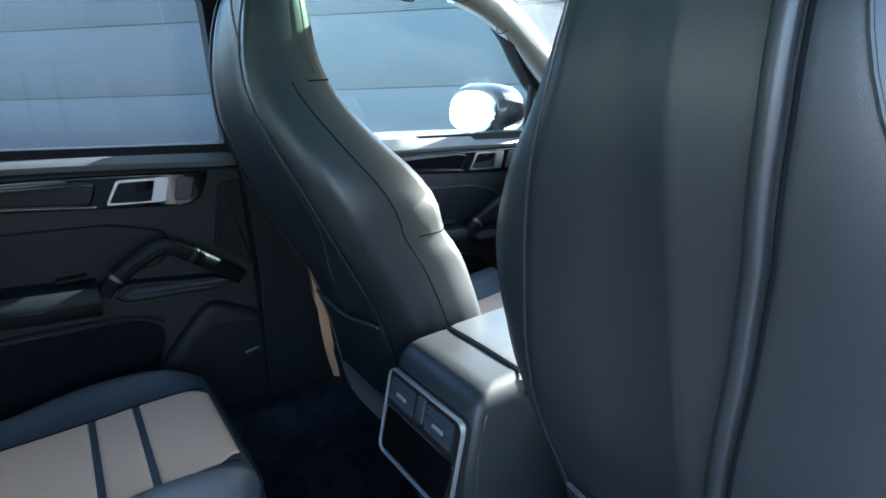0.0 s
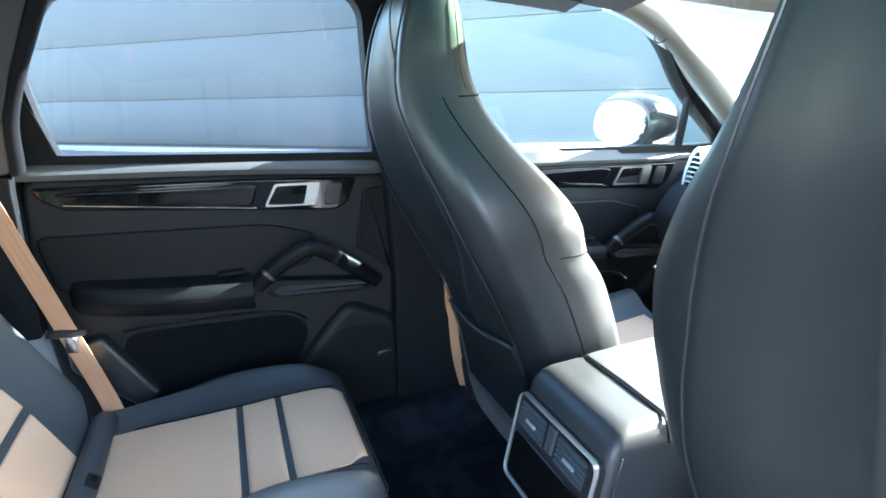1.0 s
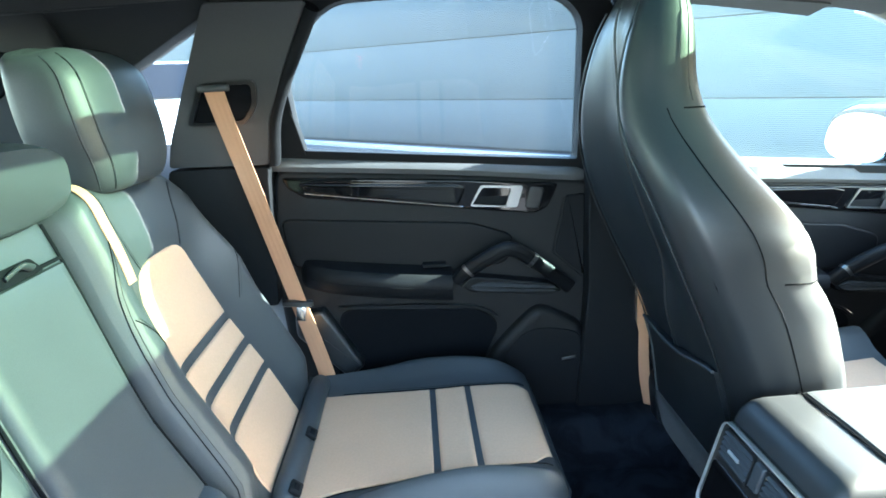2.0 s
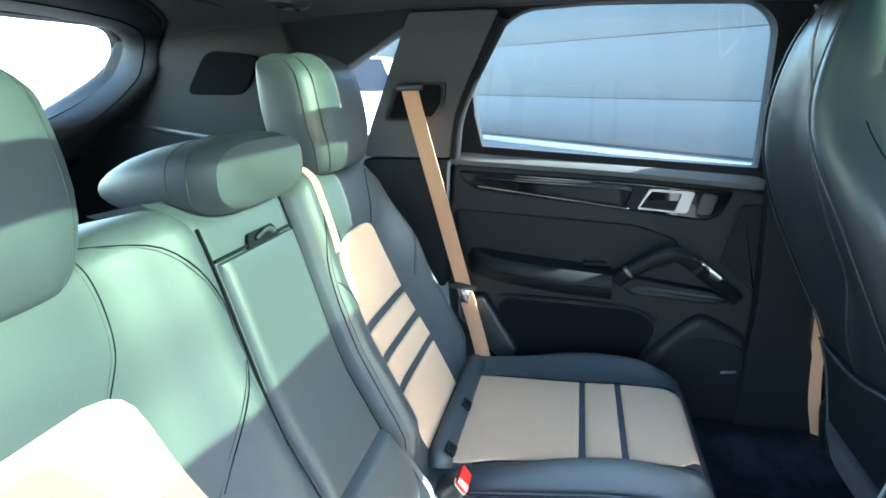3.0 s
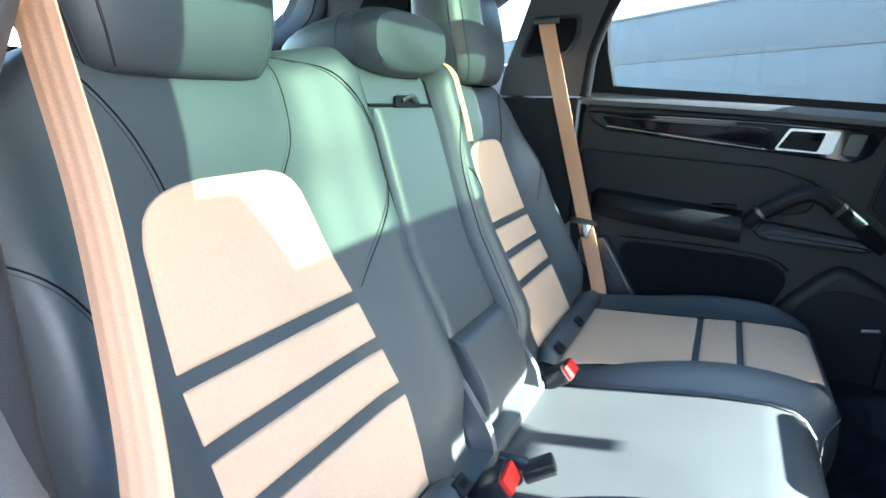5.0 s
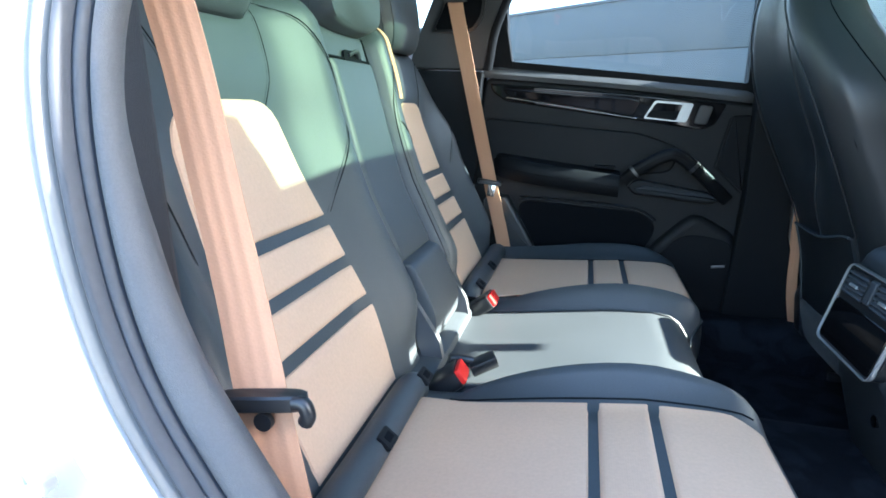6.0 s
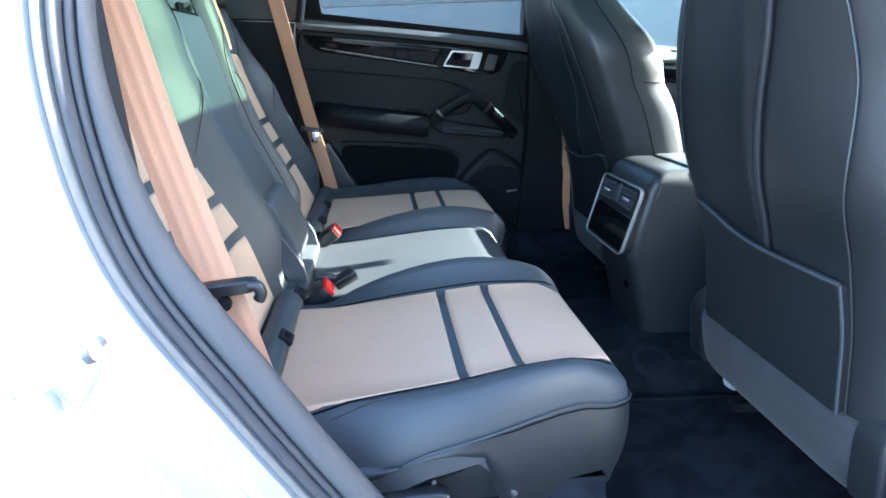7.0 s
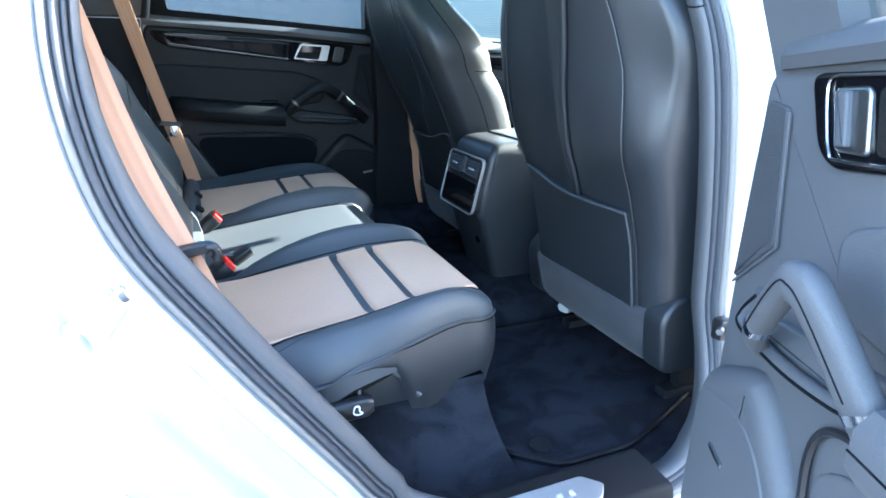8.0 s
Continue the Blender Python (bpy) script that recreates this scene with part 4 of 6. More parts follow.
    def grip_ring(i, k=1.0):
        p, q = grip[max(0, i - 1)], grip[min(len(grip) - 1, i + 1)]
        along = Vector((q.x - p.x, q.y - p.y)).normalized()
        w = broad * (1.0 if grey is PLASTIC else lerp(1.0, 0.62, ease((i / len(grip) - 0.45) / 0.3))) * k
        sq = lambda v: abs(v) ** 0.72 * (1 if v >= 0 else -1)
        return [M(grip[i].x - along.y * w * sq(math.cos(t)), grip[i].y + along.x * w * sq(math.cos(t)), grip[i].z + thick * k * sq(math.sin(t))) for t in span(0, 2 * math.pi * 17 / 18, 18)]

    pull = part("pull_handle", loft([grip_ring(i) for i in range(len(grip))]), hide, door, "soft pull handle", sharp=60)
    part("handle_welt", tube([lerp(grip_ring(i)[4], grip_ring(i)[5], 0.5) for i in range(9, len(grip) - 9)], 0.0011, 5), SEAM, pull)
    for i in (7, len(grip) - 11):
        part("handle_ring", loft([grip_ring(i, 1.05), grip_ring(i + 1, 1.05)]), SATIN if grey is PLASTIC else CHROME, pull, "bright metal ring")
    tray = rounded([(0.325, 0.935), (0.36, 0.955), (0.58, 0.925), (0.61, 0.90), (0.57, 0.893), (0.35, 0.908)], 0.012)
    part("pull_tray", extrude(tray, M, 0.005, 0.055 if grey is PLASTIC else 0.026, 0.004), hide, door)
    if grey is PLASTIC:
        part("tray_cloth", extrude([(0.35 + (a - 0.35) * 0.9 + 0.02, 0.915 + (b - 0.915) * 0.6) for a, b in tray], M, 0.05, 0.058, 0.003), SUEDE, door)
    else:
        lip = spline([(0.585, 0.945, 0.024), (0.606, 0.915, 0.028), (0.595, 0.897, 0.032), (0.49, 0.897, 0.036), (0.40, 0.909, 0.036), (0.345, 0.925, 0.036)], 8)
        part("tray_lip", tube([M(p.x, p.y, p.z) for p in lip], 0.008, 10), hide, door, "stitched lip of the pull tray")
        part("lip_seam", tube([M(p.x, p.y - 0.003, p.z + 0.0078) for p in lip], 0.0022, 6), SEAM, door)
    # speaker housing
    spk = rounded([(0.375, 0.66), (0.43, 0.745), (0.52, 0.84), (0.56, 0.855), (0.685, 0.79), (0.685, 0.47), (0.54, 0.47), (0.39, 0.50)], 0.04)
    part("speaker_housing", extrude(spk, M, -0.004, 0.040, 0.028, 6), DOOR_PANEL_SHADED if grey is PLASTIC else grey, door)
    cov = part("speaker_cover", extrude(rounded([(0.44, 0.52), (0.44, 0.70), (0.50, 0.775), (0.56, 0.79), (0.672, 0.77), (0.672, 0.53), (0.56, 0.50)], 0.04), M, 0.03, 0.042, 0.004), grey, door, "perforated speaker cover")
    part("speaker_badge", extrude([(0.565, 0.697), (0.565, 0.705), (0.605, 0.711), (0.605, 0.703)] if grey is not PLASTIC else [(0.615, 0.682), (0.615, 0.690), (0.655, 0.696), (0.655, 0.688)], M, 0.038, 0.0455, 0.001), SATIN, cov, "small silver badge")
    # tweeter triangle by the pillar
    part("tweeter_grille", extrude(rounded([(0.62, 1.165), (0.672, 1.17), (0.678, 0.93), (0.592, 1.005)], 0.008), M, 0.008, 0.02, 0.004), RIBBED if grey is PLASTIC_GREY else PLASTIC, door, "finely ribbed tweeter grille")
    part("tweeter_rim", tube([M(0.613, 1.16, 0.02), M(0.585, 1.004, 0.02), M(0.674, 0.926, 0.02)], 0.0018, 6), grey, door)
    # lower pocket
    # no hollow here: on closed doors the near-black plate paints the pocket's shade
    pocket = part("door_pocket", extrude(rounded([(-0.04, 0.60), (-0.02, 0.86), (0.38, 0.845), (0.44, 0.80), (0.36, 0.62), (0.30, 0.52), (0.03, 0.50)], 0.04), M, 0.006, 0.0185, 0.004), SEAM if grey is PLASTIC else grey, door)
    part("pocket_edge", tube([M(p.x, p.y, 0.022) for p in spline([(-0.02, 0.868, 0), (0.16, 0.868, 0), (0.36, 0.855, 0), (0.43, 0.82, 0)] if grey is PLASTIC else [(-0.02, 0.872, 0), (0.30, 0.878, 0), (0.395, 0.876, 0), (0.437, 0.835, 0), (0.425, 0.74, 0), (0.375, 0.64, 0)], 8)], 0.005, 6), HARD, pocket)
    part("lower_wedge", extrude(rounded([(-0.14, 0.86), (-0.06, 0.875), (0.045, 0.70), (0.0, 0.66), (-0.14, 0.80)], 0.012), M, 0.01, 0.055, 0.012), LEATHER_SHADED if grey is PLASTIC else PLASTIC, door)
    return door


door_out = lambda a, b, d: far_side(a, b, d + 0.01)
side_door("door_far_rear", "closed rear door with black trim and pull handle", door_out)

NEAR_HINGE, NEAR_OPEN = Vector((0.70, -0.932, 0)), radians(65.0)
cN, sN = math.cos(NEAR_OPEN), math.sin(NEAR_OPEN)


def open_door(a, b, d):
    u, dd = 0.80 - a, d - lean(b) * -1.0
    return NEAR_HINGE + Vector((-u * cN - dd * sN, -u * sN + dd * cN, b - 0.030))


# same black trim, given grey so that its colour carries the daylight
side_door("door_near_rear", "wide open rear door, black trim coloured lighter for daylight", open_door, grey=PLASTIC_GREY)

# far front door: same build, further forward and lower
side_door("door_far_front", "closed front door with piano black trim", lambda a, b, d: far_side(1.05 + a * 1.02, 1.132 + (b - 1.18) * (0.75 if b > 1.21 else 1.0), d + 0.01) if b <= 1.27 else far_side(1.05 + a * 1.02, 1.132 + (b - 1.18), d + 0.01),
          win=[(-0.225, 1.295), (-0.245, 1.70), (0.03, 1.697), (0.17, 1.678), (0.265, 1.648), (0.363, 1.608), (0.451, 1.543), (0.52, 1.474), (0.574, 1.428), (0.627, 1.386), (0.80, 1.262)])

# ---- rear bench ----
def ribbon(pts, across, width=0.048, thick=0.0016, n=10):
    line = spline(pts, n)
    m = len(line)
    rings = []
    for i, p in enumerate(line):
        f = i / (m - 1) * (len(across) - 1)
        k = min(int(f), len(across) - 2)
        a = Vector(across[k]).lerp(Vector(across[k + 1]), f - k).normalized()
        d = (line[min(i + 1, m - 1)] - line[max(i - 1, 0)]).normalized()
        a = (a - d * a.dot(d)).normalized()
        nn = d.cross(a)
        top = [p + a * width * (q / 16 - 0.5) + nn * (thick / 2 + (0.0006 if q in (3, 4, 8, 12, 13) else 0.0)) for q in range(17)]
        low = [p + a * width * (q / 16 - 0.5) - nn * (thick / 2 + (0.0006 if q in (3, 4, 8, 12, 13) else 0.0)) for q in range(16, -1, -1)]
        rings.append(top + low)
    return loft(rings)


BACK_LINE = [(0.66, -0.065), (0.72, -0.10), (0.845, -0.167), (0.98, -0.238), (1.155, -0.305), (1.30, -0.352), (1.42, -0.385)]
CUSHION_TOP = [(-0.12, 0.685), (-0.02, 0.69), (0.10, 0.705), (0.226, 0.722), (0.307, 0.733), (0.40, 0.738), (0.49, 0.738)]
CUSHION_MID = [(-0.12, 0.685), (-0.02, 0.69), (0.10, 0.705), (0.226, 0.722), (0.307, 0.733), (0.40, 0.738), (0.44, 0.732), (0.465, 0.715), (0.482, 0.685), (0.486, 0.65)]


def rear_seat(sgn, label):
    seat = thing("car_seat", label, "car seat", "rear seats")
    y0c = 0.20 if sgn < 0 else 0.215
    y0b = 0.112 if sgn < 0 else 0.155
    outer_c = 0.515 if sgn < 0 else 0.60

    XF, RC = 0.486, 0.06

    def rim(w, x):
        """How far a point is from the cushion's outer and front rim, with its plan corner rounded, and the way out."""
        du, dx = max(0.0, (w - (outer_c - RC)) / RC), max(0.0, (x - (XF - RC)) / RC)
        mu, mx = du * math.sqrt(1 - dx * dx / 2), dx * math.sqrt(1 - du * du / 2)
        m = math.hypot(mu, mx)
        w1 = outer_c - RC + RC * mu if du > 0 else w
        x1 = XF - RC + RC * mx if dx > 0 else x
        return w1, x1, RC * (1 - m), Vector((mx, sgn * mu, 0)).normalized() if m > 0 else Vector((0, 0, 0))

    def cush(w, x, h=0.0):
        w1, x1, e, out = rim(w, x)
        z = curve1(CUSHION_TOP, x1)
        z += (0.060 if sgn < 0 else 0.044) * bump1(w1, 0.040, 0.027) * math.sin(math.pi * max(0.0, min(1.0, (x1 - 0.02) / 0.475))) ** 0.7 + 0.028 * bump1(w1, outer_c - 0.04, 0.05) * ease((0.47 - x1) / 0.1)
        r = 0.052
        if e < r:
            z -= 0.9 * (r - math.sqrt(max(0, r * r - (r - e) ** 2)))
            z -= 0.045 * ease((0.20 - x1) / 0.16) * (1 - e / r)
        if w < 0.05:
            z -= 0.05 - math.sqrt(max(0, 0.0025 - (0.05 - w) ** 2))
        inn = 0.03 * bump1(w, 0.0, 0.03) * ease((x - 0.30) / 0.15)
        w2 = w1 - max(0.0, w1 - 0.36) / (outer_c - 0.36) * 0.075 * ease((x1 - 0.18) / 0.30)
        return Vector((x1 - inn, sgn * (y0c + w2), z + h))

    ws_ = sorted(set(cosspan(0, outer_c, 25) + span(0, 0.05, 6) + span(outer_c - RC, outer_c, 9)))
    xs_ = span(-0.10, 0.40, 14) + span(0.415, XF - RC, 2) + span(XF - RC, XF, 10)[1:]
    cushion = part("seat_cushion", sheet(cush, ws_, xs_, (0, 0, -0.04)), LEATHER, seat)
    # upright side and front cover, arched over the lever, with a welt along its top
    loop = [(outer_c, x) for x in xs_] + [(w, XF) for w in reversed(ws_[:-1])]

    def cover(i, v):
        w, x = loop[i]
        p, out = cush(w, x), rim(w, x)[3]
        front = max(0.0, out.x)
        foot = 0.536 + 0.128 * ease((0.300 - p.x) / 0.07) * (1 - front)
        belly = 0.006 * math.sin(math.pi * min(1, v * 1.15)) - 0.012 * v ** 3
        q = p + out * (0.001 + belly)
        q.z = lerp(p.z + 0.001, foot, v)
        return q

    ids = list(range(len(loop)))
    part("cushion_side", sheet(lambda i, v: cover(int(i), v), ids, span(0, 1, 9)), LEATHER_SHADED, cushion, "upright leather side cover")
    part("welt", tube([cover(i, 0.0) + rim(*loop[i])[3] * 0.002 for i in ids if loop[i][1] > 0.06], 0.0018, 6), LEATHER, cushion)
    part("welt_shadow", tube([cover(i, 0.045) + rim(*loop[i])[3] * 0.0006 for i in ids if loop[i][1] > 0.06], 0.0012, 5), SEAM, cushion)
    part("side_recess", block(0.0, 0.31, min(sgn * (y0c + outer_c - 0.12), sgn * (y0c + outer_c - 0.04)), max(sgn * (y0c + outer_c - 0.12), sgn * (y0c + outer_c - 0.04)), 0.566, 0.675, 0.004), LEATHER_SHADED, cushion, "recessed panel behind the lever")
    rear_w = lambda x: 0.422 + 0.050 * ease((0.30 - x) / 0.36)
    fold = spline([(-0.066, sgn * (y0c + w), z) for w, z in ((0.055, 0.690), (0.07, 0.708), (0.12, 0.712), (0.30, 0.710), (0.46, 0.712), (0.53, 0.70))], 5)
    part("fold_roll", tube(fold, 0.027, 14, flat=0.9), LEATHER, seat, "rolled leather edge in the seat fold")
    left = lambda x: (0.078 if sgn < 0 else 0.088) - 0.012 * ease((0.05 - x) / 0.08)
    nip = lambda x: 0.03 * ease((x - 0.42) / 0.05)
    for a, b in ((-0.056, 0.2245), (0.2375, 0.3115), (0.3245, 0.468)):
        part("tan_insert", cushioned(cush, a, b, lambda x: left(x) + nip(x), lambda x: rear_w(x) - nip(x), 0.005, 17, 15, 0.009), TAN, cushion, "tan perforated leather panel")
    for ww in (lambda x: left(x) - 0.004, lambda x: rear_w(x) + 0.005):
        part("seam", tube([cush(ww(x), x, 0.0012) for x in span(0.0, 0.46, 30)], 0.0016, 5), SEAM, cushion)
    part("stitching", tube([cush(rear_w(x) + 0.016, x, 0.0008) for x in span(0.04, 0.455, 30)], 0.0008, 4), THREAD, cushion)
    # backrest
    ow = 0.60 if sgn < 0 else 0.575

    def top_z(w):
        return 1.335 - 0.10 * ease((w - 0.42) / 0.18) - 0.03 * ease((0.06 - w) / 0.06) - 0.03 * bump1(w, 0.31, 0.12)

    def back(w, s, h=0.0):
        """w: across from the inner edge; s: 0 at the foot, 1 at the top."""
        z = 0.665 + s * 0.67
        if s > 0.76:
            z = lerp(0.665 + 0.76 * 0.67, top_z(w), (s - 0.76) / 0.24)
        x = curve1(BACK_LINE, z)
        dz = 0.01
        sl = (curve1(BACK_LINE, z + dz) - curve1(BACK_LINE, z - dz)) / (2 * dz)
        nrm = Vector((1, 0, -sl)).normalized()
        bol = 0.060 * bump1(w, 0.045, 0.07) * ease((z - 0.70) / 0.12) + 0.055 * bump1(w, 0.555, 0.07) * ease((1.25 - z) / 0.2) * ease((z - 0.68) / 0.12)
        bol += 0.022 * ease((z - 1.10) / 0.12) * bump1(w, 0.29, 0.25)
        ed = 0.0
        for e, r in ((w, 0.035), (ow - w, 0.05), ((1 - s) * (top_z(w) - 0.665), 0.05)):
            if e < r:
                ed += r - math.sqrt(max(0, r * r - (r - e) ** 2))
        return Vector((x, sgn * (y0b + w), z)) + nrm * (bol - ed + h)

    wb = sorted(set(cosspan(0, ow, 27) + span(0, 0.035, 5) + span(ow - 0.05, ow, 6)))
    sb = span(0, 0.9, 27) + [0.92, 0.94, 0.955, 0.97, 0.98, 0.99, 1.0]
    backrest = part("backrest", sheet(back, wb, sb, (-0.09, 0, -0.02)), LEATHER, seat)
    s_of = lambda z: (z - 0.665) / (1.335 - 0.665)
    IN = [(0.70, 0.14), (0.76, 0.122), (0.83, 0.112), (0.985, 0.121), (1.06, 0.138), (1.110, 0.154), (1.135, 0.169), (1.150, 0.184), (1.160, 0.202), (1.167, 0.235)]
    OUT = [(0.70, 0.43), (0.85, 0.436), (0.985, 0.424), (1.06, 0.413), (1.11, 0.406), (1.135, 0.397), (1.148, 0.386), (1.158, 0.368), (1.164, 0.344), (1.167, 0.310)]
    zz = lambda s: 0.665 + s * 0.67
    if sgn < 0:
        IN = [(z, w + 0.018 * ease((1.16 - z) / 0.1)) for z, w in IN]
        OUT = [(z, w + 0.026) for z, w in OUT]
    for a, b in ((0.715, 0.8325), (0.8485, 0.8995), (0.9155, 0.9675), (0.9835, 1.167)):
        part("tan_insert", cushioned(back, s_of(a), s_of(b), lambda s: curve1(IN, zz(s)), lambda s: curve1(OUT, zz(s)), 0.005, 17, 37 if b > 1.1 else 15, 0.009), TAN, backrest, "tan perforated leather panel")
    # seams of the shoulder panel
    seam_lines = [[(0.20, 1.155), (0.175, 1.20), (0.165, 1.26), (0.17, 1.315)], [(0.125, 0.985), (0.075, 1.05), (0.028, 1.11)],
                  [(0.012, 0.75), (0.014, 0.95), (0.018, 1.10), (0.035, 1.20), (0.085, 1.285), (0.16, 1.322)],
                  [(0.386, 1.155), (0.399, 1.19), (0.415, 1.231), (0.432, 1.262), (0.451, 1.290)], [(0.488, 0.985), (0.54, 1.08), (0.575, 1.12)]]
    for ln in seam_lines:
        pts = [back(p.x, s_of(p.z), 0.0003) for p in spline([(q[0], 0, q[1]) for q in ln], 6)]
        part("seam", tube(pts, 0.0010, 5), SEAM, backrest)
        part("stitching", tube([back(p.x + 0.006, s_of(p.z), 0.0002) for p in spline([(q[0], 0, q[1]) for q in ln], 6)], 0.0006, 4), THREAD, backrest)
    if sgn > 0:
        strap = thing("seat_belt", "tan centre belt webbing running over the backrest", "seat belt", "seat belts")
        line = [back(0.062, s, 0.003) for s in (0.74, 0.79, 0.84, 0.89, 0.93, 0.96, 0.985)] + [back(0.062, 1.0, 0.004), back(0.062, 1.0, 0.0) + Vector((-0.06, 0, 0.004))]
        part("webbing", ribbon(line, [(0, 1, 0.0), (0, 1, 0.0)], 0.026, n=4), WEB, strap)
    # head restraint
    hy = sgn * (y0b + (0.312 if sgn < 0 else 0.314))
    hw, hd = 0.160, 0.068
    rest = thing("headrest", "black leather headrest with stitched side panels", "headrest", "rear headrests")

    def head(t, v, h=0.0):
        """t runs round the head restraint, v from its foot to its crown."""
        z = lerp(1.282, 1.532, v) + (0.02 if sgn > 0 else 0.0)
        ca, sa = math.cos(t), math.sin(t)
        sq = lambda q, e: (abs(q) ** (2 / e)) * (1 if q >= 0 else -1)
        top, low = max(0.0, (v - 0.78) / 0.22), max(0.0, (0.16 - v) / 0.16)
        inset = 0.036 * (1 - math.sqrt(max(0.0, 1 - top * top))) + 0.022 * (1 - math.sqrt(max(0.0, 1 - low * low)))
        depth = hd * (1 - 0.20 * ease((0.30 - v) / 0.30)) * (1 - 0.10 * ease((v - 0.5) / 0.5)) - inset + h
        width = hw * (1 - 0.16 * ease((0.45 - v) / 0.45)) * (1 - 0.05 * ease((v - 0.55) / 0.45)) - inset + h
        bow = 0.010 * (1 - sa * sa) - 0.018 * top * top
        return Vector((-0.384 - (z - 1.40) * 0.16 + bow + sq(ca, 4.6) * depth, hy + sq(sa, 4.6) * width, z - 0.014 * sa * sa * top))

    n = 44
    rings = [[head(2 * math.pi * i / n, v) for i in range(n)] for v in (0, 0.02, 0.06, 0.12, 0.2, 0.3, 0.42, 0.54, 0.66, 0.76, 0.84, 0.9, 0.95, 0.985, 1.0)]
    part("cushion", loft(rings), LEATHER, rest, sharp=60)
    for t in (0.62, -0.62, 1.15, -1.15):
        part("stitching", tube([head(t, v, 0.0001) for v in span(0.03, 0.97, 26)], 0.0008, 5), LEATHER, rest)
        part("seam", tube([head(t + (0.03 if t > 0 else -0.03), v, -0.0001) for v in span(0.03, 0.97, 26)], 0.0005, 5), SEAM, rest)
    for dy in (-0.06, 0.06):
        part("post", tube([(-0.41, hy + dy, 1.20), (-0.40, hy + dy, 1.29)], 0.007, 10), CHROME, rest)
    part("foot_seam", tube([Vector((-0.342, hy + dy, 1.275 - 0.012 * (1 - abs(dy) / 0.17))) for dy in span(-0.15, 0.15, 16)], 0.0035, 6), SEAM, backrest)
    return seat


rear_seat(-1, "black leather rear seat with tan striped inserts, sunlit on top")
rear_seat(1, "black leather rear seat with tan striped inserts, in shade")

# centre seat
centre = thing("car_seat", "black leather centre seat with a folded armrest", "car seat", "rear seats")


def ctop(y, x, h=0.0):
    z = curve1(CUSHION_MID, x) - 0.012
    e = min(y + 0.205, 0.215 - y)
    r = 0.02
    if e < r:
        z -= r - math.sqrt(max(0, r * r - (r - e) ** 2))
    return Vector((x - 0.035, y, z + h))


fr = lambda y, x: ctop(y, min(x, 0.486)) if x < 0.4865 else ctop(y, 0.486) + Vector((-0.04, 0, -0.12))
cpad = part("seat_cushion", sheet(fr, cosspan(-0.205, 0.215, 21), span(-0.03, 0.38, 10) + [0.40, 0.42, 0.44, 0.455, 0.468, 0.477, 0.484, 0.488], (-0.02, 0, -0.06)), LEATHER, centre)
for yy in (-0.197, 0.207):
    part("piping", tube([ctop(yy, x, 0.004) for x in span(0.02, 0.48, 24)], 0.003, 6), LEATHER, cpad)


def cback(y, s, h=0.0):
    z = lerp(0.74, 1.335, s)
    x = curve1(BACK_LINE, z) + 0.028 + 0.012 * ease((z - 1.0) / 0.2)
    e = min(y + 0.115, 0.138 - y)
    r = 0.015
    if e < r:
        x -= r - math.sqrt(max(0, r * r - (r - e) ** 2))
    if s > 0.93:
        x -= 0.05 * ((s - 0.93) / 0.07) ** 2
    return Vector((x + h, y, z + h * 0.45))


cb = part("backrest", sheet(cback, cosspan(-0.115, 0.138, 15), span(0, 0.93, 22) + [0.95, 0.97, 0.985, 1.0], (-0.09, 0, -0.02)), LEATHER, centre)
zs_ = lambda z: (z - 0.74) / 0.595
part("armrest_pad", cushioned(cback, zs_(0.865), zs_(1.248), lambda s: -0.096, lambda s: 0.122, 0.012, 15, 17, 0.014), LEATHER, centre, "folded-up leather armrest")
part("armrest_gap", tube([cback(y, zs_(1.252), 0.003) for y in span(-0.10, 0.125, 12)], 0.0028, 6), SEAM, centre)
for yy in (-0.104, 0.130):
    part("side_gap", tube([cback(yy, zs_(z), 0.002) for z in span(0.78, 1.30, 16)], 0.0024, 6), SEAM, centre)
lap = part("pull_recess", extrude(rounded([(0.0, 1.247), (0.012, 1.268), (0.085, 1.268), (0.10, 1.247)], 0.006), lambda a, b, d: cback(a - 0.02, zs_(b), d), 0.002, 0.007, 0.001), SEAM, centre)
part("pull_strap", tube(spline([cback(0.005, zs_(1.256), 0.008), cback(0.03, zs_(1.262), 0.016), cback(0.055, zs_(1.255), 0.010)], 5), 0.006, 8, flat=0.5), LEATHER, lap)
# padded block at the foot of the armrest
foot = [(-0.125, 0.69), (-0.068, 0.705), (-0.066, 0.775), (-0.118, 0.866), (-0.15, 0.872), (-0.17, 0.80)]
part("armrest_foot", loft([[Vector((a + dx, y, b)) for a, b in rounded(foot, [0.02, 0.03, 0.05, 0.012, 0.01, 0.02], 6)] for y, dx in ((-0.092, -0.012), (-0.088, -0.003), (-0.075, 0.0), (0.10, 0.0), (0.115, -0.003), (0.12, -0.012))]), LEATHER, centre)
part("fold_filler", block(-0.22, -0.045, -0.21, 0.215, 0.56, 0.70, 0.01), LEATHER, centre, "leather in the fold of the seat")
for yy in (-0.118, 0.142):
    part("side_cheek", loft([[Vector((a, yy + dy, b)) for a, b in rounded([(-0.13, 0.82), (-0.11, 0.815), (-0.055, 0.735), (-0.045, 0.69), (-0.085, 0.69)], 0.012)] for dy in (-0.008, 0.008)]), PLASTIC_GREY, centre, "grey hinge cover")
